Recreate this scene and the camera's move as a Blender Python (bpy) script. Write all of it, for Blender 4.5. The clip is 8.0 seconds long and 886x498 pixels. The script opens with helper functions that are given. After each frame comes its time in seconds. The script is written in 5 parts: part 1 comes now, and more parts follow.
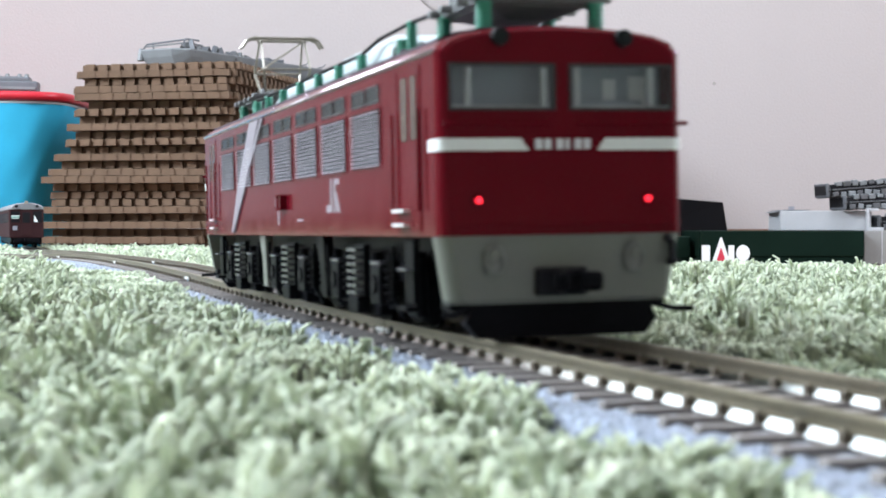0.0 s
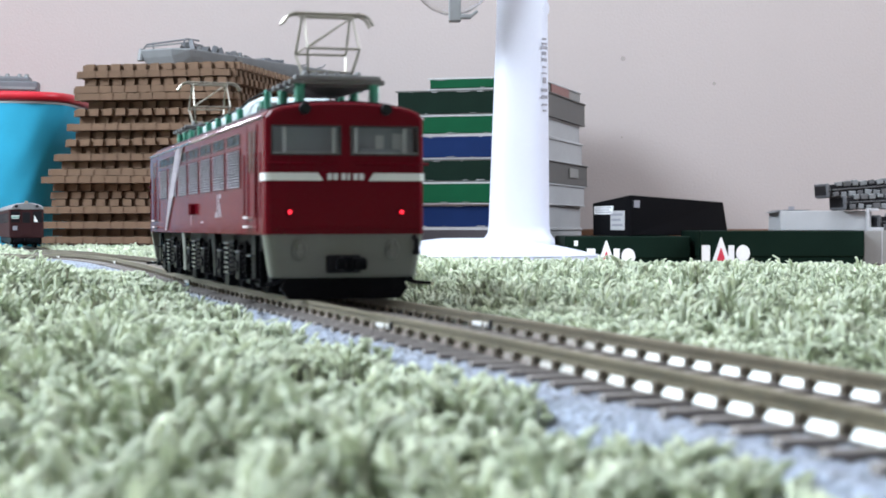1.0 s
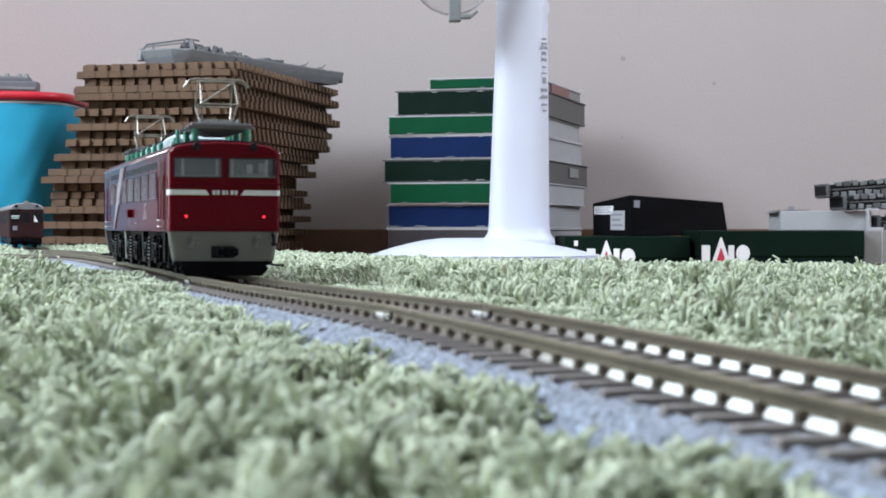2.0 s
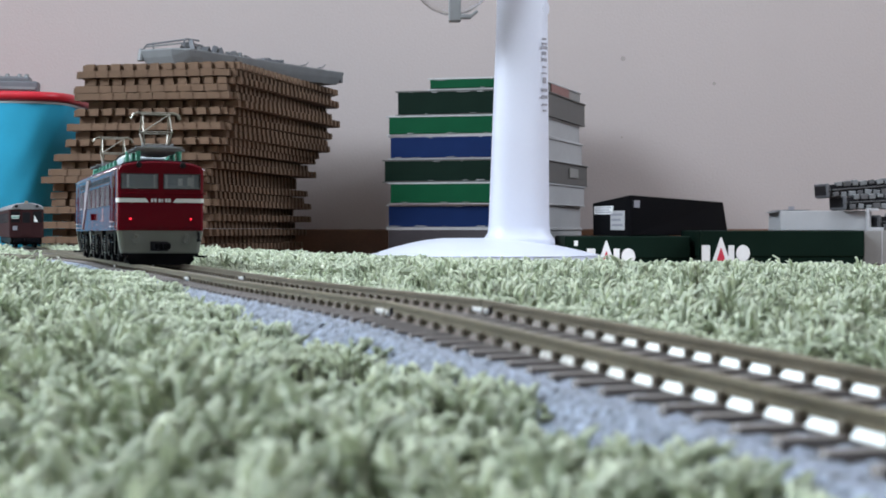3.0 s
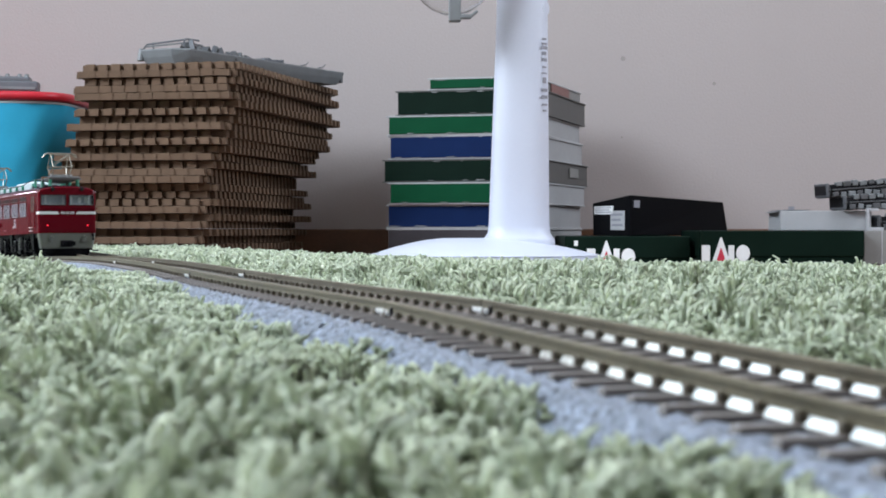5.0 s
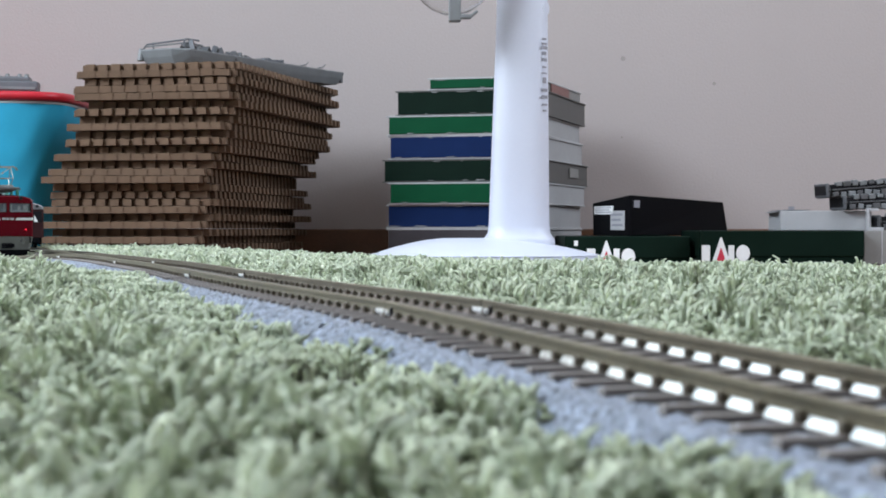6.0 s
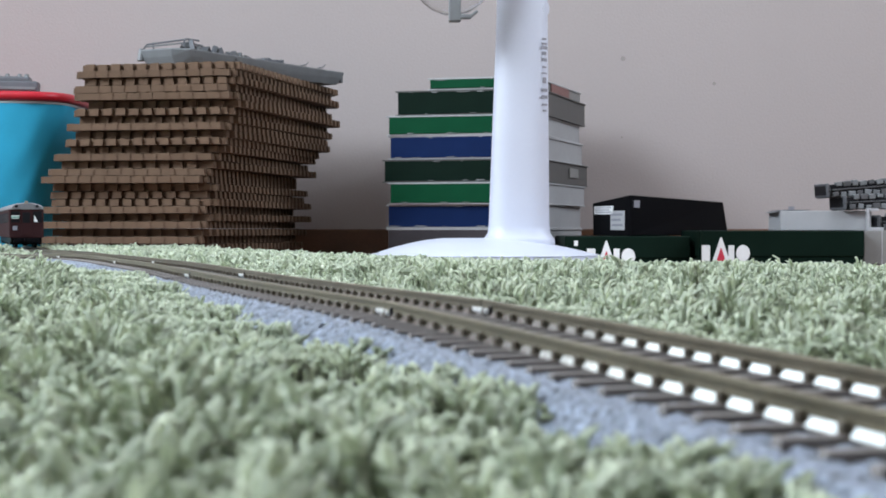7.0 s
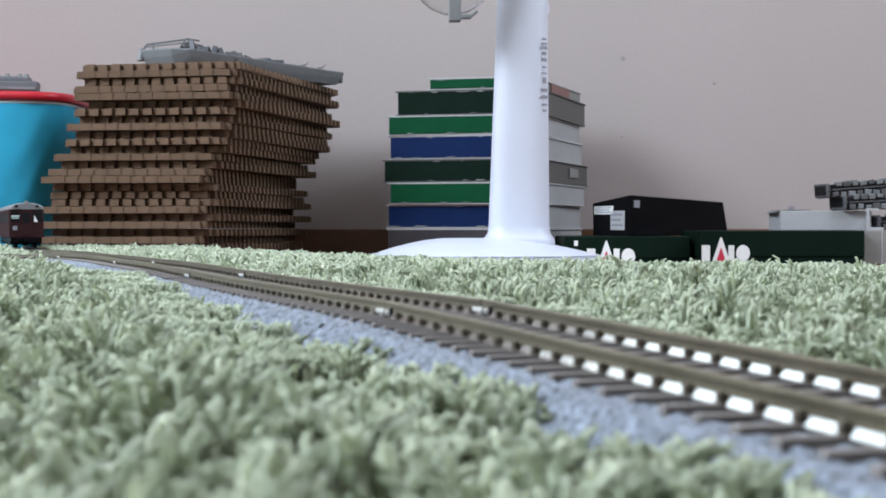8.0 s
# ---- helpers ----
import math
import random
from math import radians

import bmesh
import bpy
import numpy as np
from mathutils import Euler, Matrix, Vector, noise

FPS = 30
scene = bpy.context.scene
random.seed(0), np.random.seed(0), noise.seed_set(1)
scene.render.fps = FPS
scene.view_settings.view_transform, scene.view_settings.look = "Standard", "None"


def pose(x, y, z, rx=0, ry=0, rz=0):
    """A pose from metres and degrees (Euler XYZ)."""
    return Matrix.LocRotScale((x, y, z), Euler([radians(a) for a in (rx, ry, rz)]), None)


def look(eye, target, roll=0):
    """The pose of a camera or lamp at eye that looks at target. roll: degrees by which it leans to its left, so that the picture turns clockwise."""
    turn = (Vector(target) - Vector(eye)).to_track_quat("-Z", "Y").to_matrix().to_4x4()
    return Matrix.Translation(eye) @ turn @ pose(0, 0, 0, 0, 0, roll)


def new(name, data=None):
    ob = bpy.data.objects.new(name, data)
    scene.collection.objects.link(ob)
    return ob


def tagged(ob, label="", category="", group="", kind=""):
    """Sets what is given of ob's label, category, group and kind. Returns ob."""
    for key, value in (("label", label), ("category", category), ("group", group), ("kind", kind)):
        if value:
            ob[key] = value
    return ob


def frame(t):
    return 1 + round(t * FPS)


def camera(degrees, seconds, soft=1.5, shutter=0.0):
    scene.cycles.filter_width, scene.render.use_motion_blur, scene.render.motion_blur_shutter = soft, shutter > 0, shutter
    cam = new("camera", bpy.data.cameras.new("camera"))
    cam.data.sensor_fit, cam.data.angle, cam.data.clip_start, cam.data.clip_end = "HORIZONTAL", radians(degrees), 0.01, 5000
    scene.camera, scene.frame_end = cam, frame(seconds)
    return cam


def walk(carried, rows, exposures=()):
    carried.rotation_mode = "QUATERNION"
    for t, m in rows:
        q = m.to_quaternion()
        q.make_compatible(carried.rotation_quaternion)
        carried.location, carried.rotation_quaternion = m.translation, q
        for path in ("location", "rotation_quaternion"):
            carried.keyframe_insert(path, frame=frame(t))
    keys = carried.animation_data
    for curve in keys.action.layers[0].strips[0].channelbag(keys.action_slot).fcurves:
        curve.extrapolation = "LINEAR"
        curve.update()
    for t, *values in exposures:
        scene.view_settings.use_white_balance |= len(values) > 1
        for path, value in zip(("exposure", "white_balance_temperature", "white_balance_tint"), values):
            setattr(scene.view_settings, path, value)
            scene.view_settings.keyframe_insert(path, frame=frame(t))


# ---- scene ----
MM = 0.001
EYE = 0.0366          # eye height
FLOOR = -0.0134       # the bare floor under the thick rug
cam = camera(29.77, 8.0, soft=1.7, shutter=0.4)
cam.data.dof.use_dof = True
cam.data.dof.focus_distance = 0.95
cam.data.dof.aperture_fstop = 80
CAM = pose(0, 0, EYE, 90 - 0.70, 0, 0)
walk(cam, [(0.0, CAM), (8.0, CAM)], exposures=[(0.0, 0.92), (0.5, 0.86), (1.0, 0.75), (1.5, 0.55), (2.8, 0.28), (3.5, 0.22), (8.0, 0.22)])

# ---------------------------------------------------------------- light
world = bpy.data.worlds.new("sky")
scene.world = world
world.use_nodes = True
wn = world.node_tree
sky = wn.nodes.new("ShaderNodeTexSky")
sky.sky_type = "NISHITA"
sky.sun_disc = False
sky.sun_elevation = radians(48)
sky.sun_rotation = radians(20)
wn.links.new(sky.outputs[0], wn.nodes["Background"].inputs[0])
wn.nodes["Background"].inputs[1].default_value = 0.15


def area(name, eye, target, sx, sy, watts, colour):
    d = bpy.data.lights.new(name, "AREA")
    d.shape, d.size, d.size_y, d.energy, d.color = "RECTANGLE", sx, sy, watts, colour
    ob = new(name, d)
    ob.matrix_world = look(eye, target)
    return ob


# daylight in the window openings
area("window_light_near", (-1.585, 0.85, 1.48), (0, 0.75, 0.75), 1.50, 0.95, 98, (0.775, 0.885, 1.0))
area("window_light_corner", (-1.585, 1.98, 0.45), (0, 1.86, 0.44), 0.80, 0.80, 3.4, (0.80, 0.91, 1.0))
area("window_light_right", (1.885, 1.25, 1.45), (0, 1.0, 0.70), 1.5, 0.95, 44, (0.81, 0.895, 1.0))

# ---------------------------------------------------------------- materials


def mat(name, col, rough=0.6, metal=0.0, var=0.12, scale=60.0, fine=600.0, bump=0.15, depth=0.0004, spec=0.5, island=0.0, pick=0.0, coat=0.0, tint=None, emit=0.0):
    m = bpy.data.materials.new(name)
    m.use_nodes = True
    nt = m.node_tree
    b = nt.nodes["Principled BSDF"]
    tc = nt.nodes.new("ShaderNodeTexCoord")
    n1 = nt.nodes.new("ShaderNodeTexNoise")
    n1.inputs["Scale"].default_value = scale
    n1.inputs["Detail"].default_value = 5
    n2 = nt.nodes.new("ShaderNodeTexNoise")
    n2.inputs["Scale"].default_value = fine
    n2.inputs["Detail"].default_value = 4
    for n in (n1, n2):
        nt.links.new(tc.outputs["Object"], n.inputs["Vector"])
    mix = nt.nodes.new("ShaderNodeMix")
    mix.data_type = "RGBA"
    lo = [max(0, c * (1 - var)) for c in col]
    hi = [min(1, c * (1 + var)) for c in (tint or col)]
    mix.inputs["A"].default_value = (*lo, 1)
    mix.inputs["B"].default_value = (*hi, 1)
    add = nt.nodes.new("ShaderNodeMath")
    add.operation = "MULTIPLY_ADD"
    add.inputs[1].default_value = 0.5
    nt.links.new(n1.outputs["Fac"], add.inputs[0])
    half = nt.nodes.new("ShaderNodeMath")
    half.operation = "MULTIPLY"
    half.inputs[1].default_value = 0.5
    nt.links.new(n2.outputs["Fac"], half.inputs[0])
    nt.links.new(half.outputs[0], add.inputs[2])
    ramp = nt.nodes.new("ShaderNodeMapRange")
    ramp.inputs["From Min"].default_value = 0.33
    ramp.inputs["From Max"].default_value = 0.67
    nt.links.new(add.outputs[0], ramp.inputs["Value"])
    fac = ramp.outputs[0]
    for amount, node, out in ((island, "ShaderNodeNewGeometry", "Random Per Island"), (pick, "ShaderNodeObjectInfo", "Random")):
        if amount:
            g = nt.nodes.new(node)
            mx = nt.nodes.new("ShaderNodeMix")
            mx.inputs["Factor"].default_value = amount
            nt.links.new(fac, mx.inputs["A"])
            nt.links.new(g.outputs[out], mx.inputs["B"])
            fac = mx.outputs["Result"]
    nt.links.new(fac, mix.inputs["Factor"])
    nt.links.new(mix.outputs["Result"], b.inputs["Base Color"])
    rr = nt.nodes.new("ShaderNodeMapRange")
    rr.inputs["To Min"].default_value = max(0.02, rough - 0.08)
    rr.inputs["To Max"].default_value = min(1, rough + 0.08)
    nt.links.new(n1.outputs["Fac"], rr.inputs["Value"])
    nt.links.new(rr.outputs[0], b.inputs["Roughness"])
    b.inputs["Metallic"].default_value = metal
    b.inputs["Specular IOR Level"].default_value = spec
    b.inputs["Coat Weight"].default_value = coat
    if bump:
        bp = nt.nodes.new("ShaderNodeBump")
        bp.inputs["Strength"].default_value = bump
        bp.inputs["Distance"].default_value = depth
        nt.links.new(n2.outputs["Fac"], bp.inputs["Height"])
        nt.links.new(bp.outputs[0], b.inputs["Normal"])
    if emit:
        b.inputs["Emission Color"].default_value = (*col, 1)
        b.inputs["Emission Strength"].default_value = emit
    return m


def glass(name, col=(0.85, 0.9, 0.9), rough=0.02):
    m = bpy.data.materials.new(name)
    m.use_nodes = True
    b = m.node_tree.nodes["Principled BSDF"]
    b.inputs["Base Color"].default_value = (*col, 1)
    b.inputs["Roughness"].default_value = rough
    b.inputs["Transmission Weight"].default_value = 1
    b.inputs["IOR"].default_value = 1.45
    return m


M = dict(
    wall=mat("wallpaper", (0.365, 0.318, 0.305), 0.85, var=0.035, scale=3, fine=260, bump=0.35, depth=0.0012),
    ceiling=mat("ceiling_paper", (0.84, 0.83, 0.82), 0.9, var=0.03, scale=3, fine=200),
    floor=mat("brown_floor_board", (0.20, 0.10, 0.05), 0.45, var=0.3, scale=9, fine=120),
    base=mat("brown_baseboard", (0.10, 0.045, 0.022), 0.45, var=0.25, scale=20, fine=300),
    backing=mat("rug_backing", (0.23, 0.27, 0.15), 0.95, var=0.2, scale=90, fine=900, bump=0.5, depth=0.001),
    pile=None,
    ballast=mat("moulded_ballast", (0.36, 0.41, 0.50), 0.34, var=0.85, scale=700, fine=1300, bump=1.0, depth=0.0030, spec=0.5),
    sleeper=mat("brown_plastic_sleeper", (0.20, 0.18, 0.168), 0.5, var=0.2, scale=300, fine=2500, pick=0.4),
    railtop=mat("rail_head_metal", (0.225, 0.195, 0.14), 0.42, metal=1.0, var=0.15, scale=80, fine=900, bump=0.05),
    railchair=mat("olive_chair_metal", (0.13, 0.11, 0.085), 0.55, metal=0.6, var=0.2, scale=120, fine=900),
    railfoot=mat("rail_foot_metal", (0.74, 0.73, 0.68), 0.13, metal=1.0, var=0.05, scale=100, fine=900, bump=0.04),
    joiner=mat("rail_joiner_metal", (0.80, 0.80, 0.78), 0.3, metal=0.5, var=0.05, scale=100, fine=900, bump=0.03),
    socket=mat("dull_grey_metal_cap", (0.16, 0.165, 0.15), 0.4, var=0.2, scale=300, fine=1500, metal=0.3),
    red=mat("red_locomotive_paint", (0.100, 0.003, 0.008), 0.13, var=0.06, scale=120, fine=1400, bump=0.02, spec=0.11),
    grey=mat("grey_skirt_paint", (0.125, 0.131, 0.110), 0.42, var=0.05, scale=120, fine=1400, bump=0.04),
    cream=mat("cream_stripe_paint", (0.66, 0.68, 0.66), 0.4, var=0.04, scale=150, fine=1500, bump=0.03),
    meteor=mat("silver_meteor_paint", (0.21, 0.18, 0.205), 0.4, var=0.06, scale=150, fine=1500, bump=0.03),
    black=mat("black_plastic", (0.008, 0.008, 0.010), 0.5, var=0.25, scale=200, fine=1500, bump=0.1, spec=0.15),
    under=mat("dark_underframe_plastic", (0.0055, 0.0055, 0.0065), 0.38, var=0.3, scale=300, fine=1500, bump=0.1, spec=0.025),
    greymetal=mat("grey_metal_detail", (0.13, 0.13, 0.145), 0.25, var=0.2, scale=300, fine=1500, metal=0.7),
    roof=mat("locomotive_roof_paint", (0.045, 0.025, 0.040), 0.4, var=0.1, scale=120, fine=1200, bump=0.04, spec=0.12),
    tan=mat("tan_door_pane", (0.075, 0.055, 0.042), 0.25, var=0.1, scale=200, fine=1500, spec=0.08),
    bundle=mat("dusty_grey_plastic", (0.075, 0.075, 0.078), 0.55, var=0.2, scale=60, fine=900, bump=0.1),
    louvre=mat("louvre_blade_metal", (0.56, 0.52, 0.58), 0.35, var=0.06, scale=200, fine=1500, bump=0.03),
    gloss=mat("gutter_highlight_silver", (0.50, 0.40, 0.45), 0.16, metal=0.85, var=0.05, scale=200, fine=1500, bump=0.02),
    insul=mat("green_insulator_plastic", (0.03, 0.26, 0.17), 0.35, var=0.1, scale=300, fine=1500, bump=0.04),
    cover=mat("pale_roof_cover", (0.50, 0.58, 0.60), 0.3, var=0.06, scale=150, fine=1500, bump=0.03),
    brass=mat("pantograph_metal", (0.27, 0.25, 0.21), 0.42, metal=0.5, var=0.1, scale=300, fine=1500, bump=0.03),
    glass=glass("window_glass"),
    rubber=mat("black_window_rubber", (0.015, 0.015, 0.016), 0.5, var=0.1),
    sash=mat("silver_window_sash", (0.62, 0.63, 0.64), 0.35, metal=0.2, var=0.06),
    cabwall=mat("cab_inner_green", (0.38, 0.42, 0.47), 0.6, var=0.08),
    lamp=mat("lit_red_tail_lamp", (1.0, 0.02, 0.04), 0.3, var=0.0, emit=1.7, bump=0),
    lens=mat("dark_pane", (0.018, 0.022, 0.022), 0.2, var=0.05, spec=0.05),
    brown=mat("brown_railcar_paint", (0.032, 0.012, 0.013), 0.7, var=0.1, scale=150, fine=1200, bump=0.04, spec=0.1),
    cargrey=mat("grey_railcar_roof", (0.17, 0.17, 0.18), 0.5, var=0.1, scale=150, fine=1200),
    cork=mat("brown_joint_mat", (0.125, 0.080, 0.053), 0.9, var=0.2, scale=40, fine=900, bump=0.5, depth=0.0006, pick=0.35, spec=0.2),
    fanwhite=mat("white_fan_plastic", (0.53, 0.555, 0.64), 0.40, var=0.015, scale=20, fine=300, bump=0.02),
    greylabel=mat("grey_print", (0.24, 0.24, 0.27), 0.6, var=0.1),
    clear=glass("clear_plastic", (0.9, 0.92, 0.93), 0.12),
    bgreen=mat("green_card_box", (0.005, 0.055, 0.024), 0.5, var=0.10, scale=30, fine=500, spec=0.04),
    bdark=mat("dark_green_card_box", (0.005, 0.013, 0.009), 0.5, var=0.15, scale=30, fine=500, spec=0.04),
    bblue=mat("blue_card_box", (0.007, 0.018, 0.068), 0.5, var=0.10, scale=30, fine=500, spec=0.04),
    bgrey=mat("grey_card_box", (0.22, 0.215, 0.205), 0.6, var=0.10, scale=30, fine=500),
    dent=mat("scuffed_wallpaper", (0.27, 0.24, 0.225), 0.85, var=0.1, scale=300, fine=900),
    bpale=mat("worn_white_card", (0.32, 0.32, 0.325), 0.7, var=0.10, scale=25, fine=400),
    bslate=mat("dark_grey_card", (0.085, 0.082, 0.078), 0.6, var=0.12, scale=30, fine=500),
    bplum=mat("worn_dark_card", (0.045, 0.040, 0.045), 0.6, var=0.2, scale=30, fine=500, spec=0.15),
    card=mat("white_card", (0.40, 0.40, 0.41), 0.7, var=0.05, scale=30, fine=500),
    bblack=mat("black_card_box", (0.004, 0.004, 0.005), 0.5, var=0.2, scale=30, fine=500, bump=0.05, spec=0.04),
    white=mat("white_print", (0.8, 0.8, 0.8), 0.5, var=0.03),
    redprint=mat("red_print", (0.55, 0.03, 0.06), 0.5, var=0.05),
    pinkprint=mat("dull_red_print", (0.20, 0.10, 0.09), 0.6, var=0.1),
    teal=mat("turquoise_cloth", (0.030, 0.36, 0.56), 0.75, var=0.10, scale=14, fine=900, bump=0.3, depth=0.001, spec=0.25),
    redplastic=mat("red_plastic_lid", (0.45, 0.012, 0.025), 0.35, var=0.06, scale=30, fine=400, bump=0.05),
    greyplastic=mat("grey_model_plastic", (0.155, 0.163, 0.168), 0.45, var=0.12, scale=60, fine=900, bump=0.1),
    darkgrey=mat("dark_grey_model_plastic", (0.10, 0.105, 0.115), 0.5, var=0.15, scale=60, fine=900, bump=0.1),
    frame=mat("white_window_frame", (0.75, 0.75, 0.74), 0.4, var=0.03),
)



def yarn():
    """Soft yarn: matt, a little see-through, paler here and there."""
    m = mat("rug_pile", (0.545, 0.67, 0.42), 0.92, var=0.40, scale=120, fine=1300, bump=0.8, depth=0.0008, spec=0.1, island=0.45, tint=(0.685, 0.76, 0.57))
    nt = m.node_tree
    bs = nt.nodes["Principled BSDF"]
    bs.inputs["Sheen Weight"].default_value = 0.5
    bs.inputs["Sheen Roughness"].default_value = 0.6
    tr = nt.nodes.new("ShaderNodeBsdfTranslucent")
    col = bs.inputs["Base Color"].links[0].from_socket
    nt.links.new(col, tr.inputs["Color"])
    mx = nt.nodes.new("ShaderNodeMixShader")
    mx.inputs[0].default_value = 0.42
    nt.links.new(bs.outputs[0], mx.inputs[1])
    nt.links.new(tr.outputs[0], mx.inputs[2])
    nt.links.new(mx.outputs[0], nt.nodes["Material Output"].inputs["Surface"])
    return m


M["pile"] = yarn()

# ---------------------------------------------------------------- building helpers


def thing(name, m, label, category, group="", kind=""):
    ob = new(name)
    ob.empty_display_size = 0.01
    ob.matrix_basis = m
    return tagged(ob, label, category, group, kind)


def part(name, bm, material, parent, label="", smooth=False):
    me = bpy.data.meshes.new(name)
    bmesh.ops.recalc_face_normals(bm, faces=bm.faces[:])
    if smooth:
        for f in bm.faces:
            f.smooth = True
    bm.to_mesh(me)
    bm.free()
    me.materials.append(material)
    ob = new(name, me)
    ob.parent = parent
    return tagged(ob, label)


def solid(name, bm, material, label, category, group="", kind="", m=None, smooth=False):
    ob = part(name, bm, material, None, "", smooth)
    if m is not None:
        ob.matrix_basis = m
    return tagged(ob, label, category, group, kind)


def box(bm, x0, x1, y0, y1, z0, z1, bevel=0.0, m=None):
    r = bmesh.ops.create_cube(bm, size=1)
    v = r["verts"]
    for p in v:
        p.co = Vector(((x0 + x1) / 2 + p.co.x * (x1 - x0), (y0 + y1) / 2 + p.co.y * (y1 - y0), (z0 + z1) / 2 + p.co.z * (z1 - z0)))
    if bevel:
        e = list({e for p in v for e in p.link_edges})
        v = list({p for f in bmesh.ops.bevel(bm, geom=e, offset=bevel, segments=2, affect="EDGES", profile=0.5)["faces"] for p in f.verts} | {p for p in v if p.is_valid})
    if m is not None:
        bmesh.ops.transform(bm, matrix=m, verts=v)
    return bm


def rod(bm, a, b, r0, r1=None, seg=8):
    a, b = Vector(a), Vector(b)
    d = b - a
    m = Matrix.Translation((a + b) / 2) @ d.to_track_quat("Z", "Y").to_matrix().to_4x4()
    bmesh.ops.create_cone(bm, cap_ends=True, segments=seg, radius1=r0, radius2=r0 if r1 is None else r1, depth=d.length, matrix=m)
    return bm


def line(bm, pts, r, seg=6):
    for a, b in zip(pts, pts[1:]):
        rod(bm, a, b, r, seg=seg)
    return bm


def loft(bm, rings, cap0=True, cap1=True):
    made = [[bm.verts.new(p) for p in ring] for ring in rings]
    for a, b in zip(made, made[1:]):
        for i in range(len(a)):
            j = (i + 1) % len(a)
            bm.faces.new((a[i], a[j], b[j], b[i]))
    if cap0:
        bm.faces.new(made[0])
    if cap1:
        bm.faces.new(made[-1][::-1])
    return bm


def slab(bm, pts, axis_from, axis_to, axis="y"):
    """A prism: pts are pairs in the two other axes."""
    def at(p, d):
        return {"x": (d, p[0], p[1]), "y": (p[0], d, p[1]), "z": (p[0], p[1], d)}[axis]
    return loft(bm, [[at(p, axis_from) for p in pts], [at(p, axis_to) for p in pts]])


def scaled(bm, k=MM):
    bmesh.ops.scale(bm, vec=(k, k, k), verts=bm.verts[:])
    return bm


def B():
    return bmesh.new()


# ---------------------------------------------------------------- the line of the track
ARC0, ARC1, BEND, HEAD = 0.634, 0.868, 0.7483, 0.28106
STEP = 0.002
_s = np.arange(-0.80, 2.2, STEP)
_h = HEAD + BEND * np.clip(_s + STEP / 2 - ARC0, 0, ARC1 - ARC0)
_x = np.concatenate([[0], np.cumsum(-np.sin(_h) * STEP)])[:-1]
_y = np.concatenate([[0], np.cumsum(np.cos(_h) * STEP)])[:-1]
_k = int(round(0.80 / STEP))
_x, _y = _x - _x[_k] + 0.00996, _y - _y[_k] + 0.24738
# past the straight the line bends in a little towards the eye
_near = np.interp(_s, [0.38, 0.56, 0.75, 1.0, 1.3], [1, 0.97, 0.96, 0.95, 0.95])
_near = np.convolve(np.pad(_near, 40, mode="edge"), np.ones(81) / 81, mode="valid")
_x, _y = _x * _near, _y * _near
_h = np.arctan2(-np.gradient(_x), np.gradient(_y))


def dip(s):
    """Height of the rail head: the roadbed follows the soft rug."""
    return EYE - 0.0148 + float(np.interp(s, [0, 0.2, 0.42, 0.56, 0.75, 0.8, 1.0], [0, -0.0004, 0.0001, -0.0003, -0.0010, -0.0012, -0.0046]))


def along(s, off=0.0):
    x, y, h = (float(np.interp(s, _s, a)) for a in (_x, _y, _h))
    return x + off * math.cos(h), y + off * math.sin(h), h


def engine_pose(s, roll=0.0, lift=0.0):
    ax, ay, _ = along(s + 0.052)
    bx, by, _ = along(s + 0.168)
    d = Vector((bx - ax, by - ay)).normalized()
    za, zb = dip(s + 0.052), dip(s + 0.168)
    front = Vector((ax, ay)) - 0.052 * d
    pitch = math.degrees(math.atan2(zb - za, 0.116))
    return pose(front.x, front.y, za - 0.052 * (zb - za) / 0.116 + lift, pitch, math.degrees(roll), math.degrees(math.atan2(-d.x, d.y)))


# ---------------------------------------------------------------- the room
FAR = 2.80


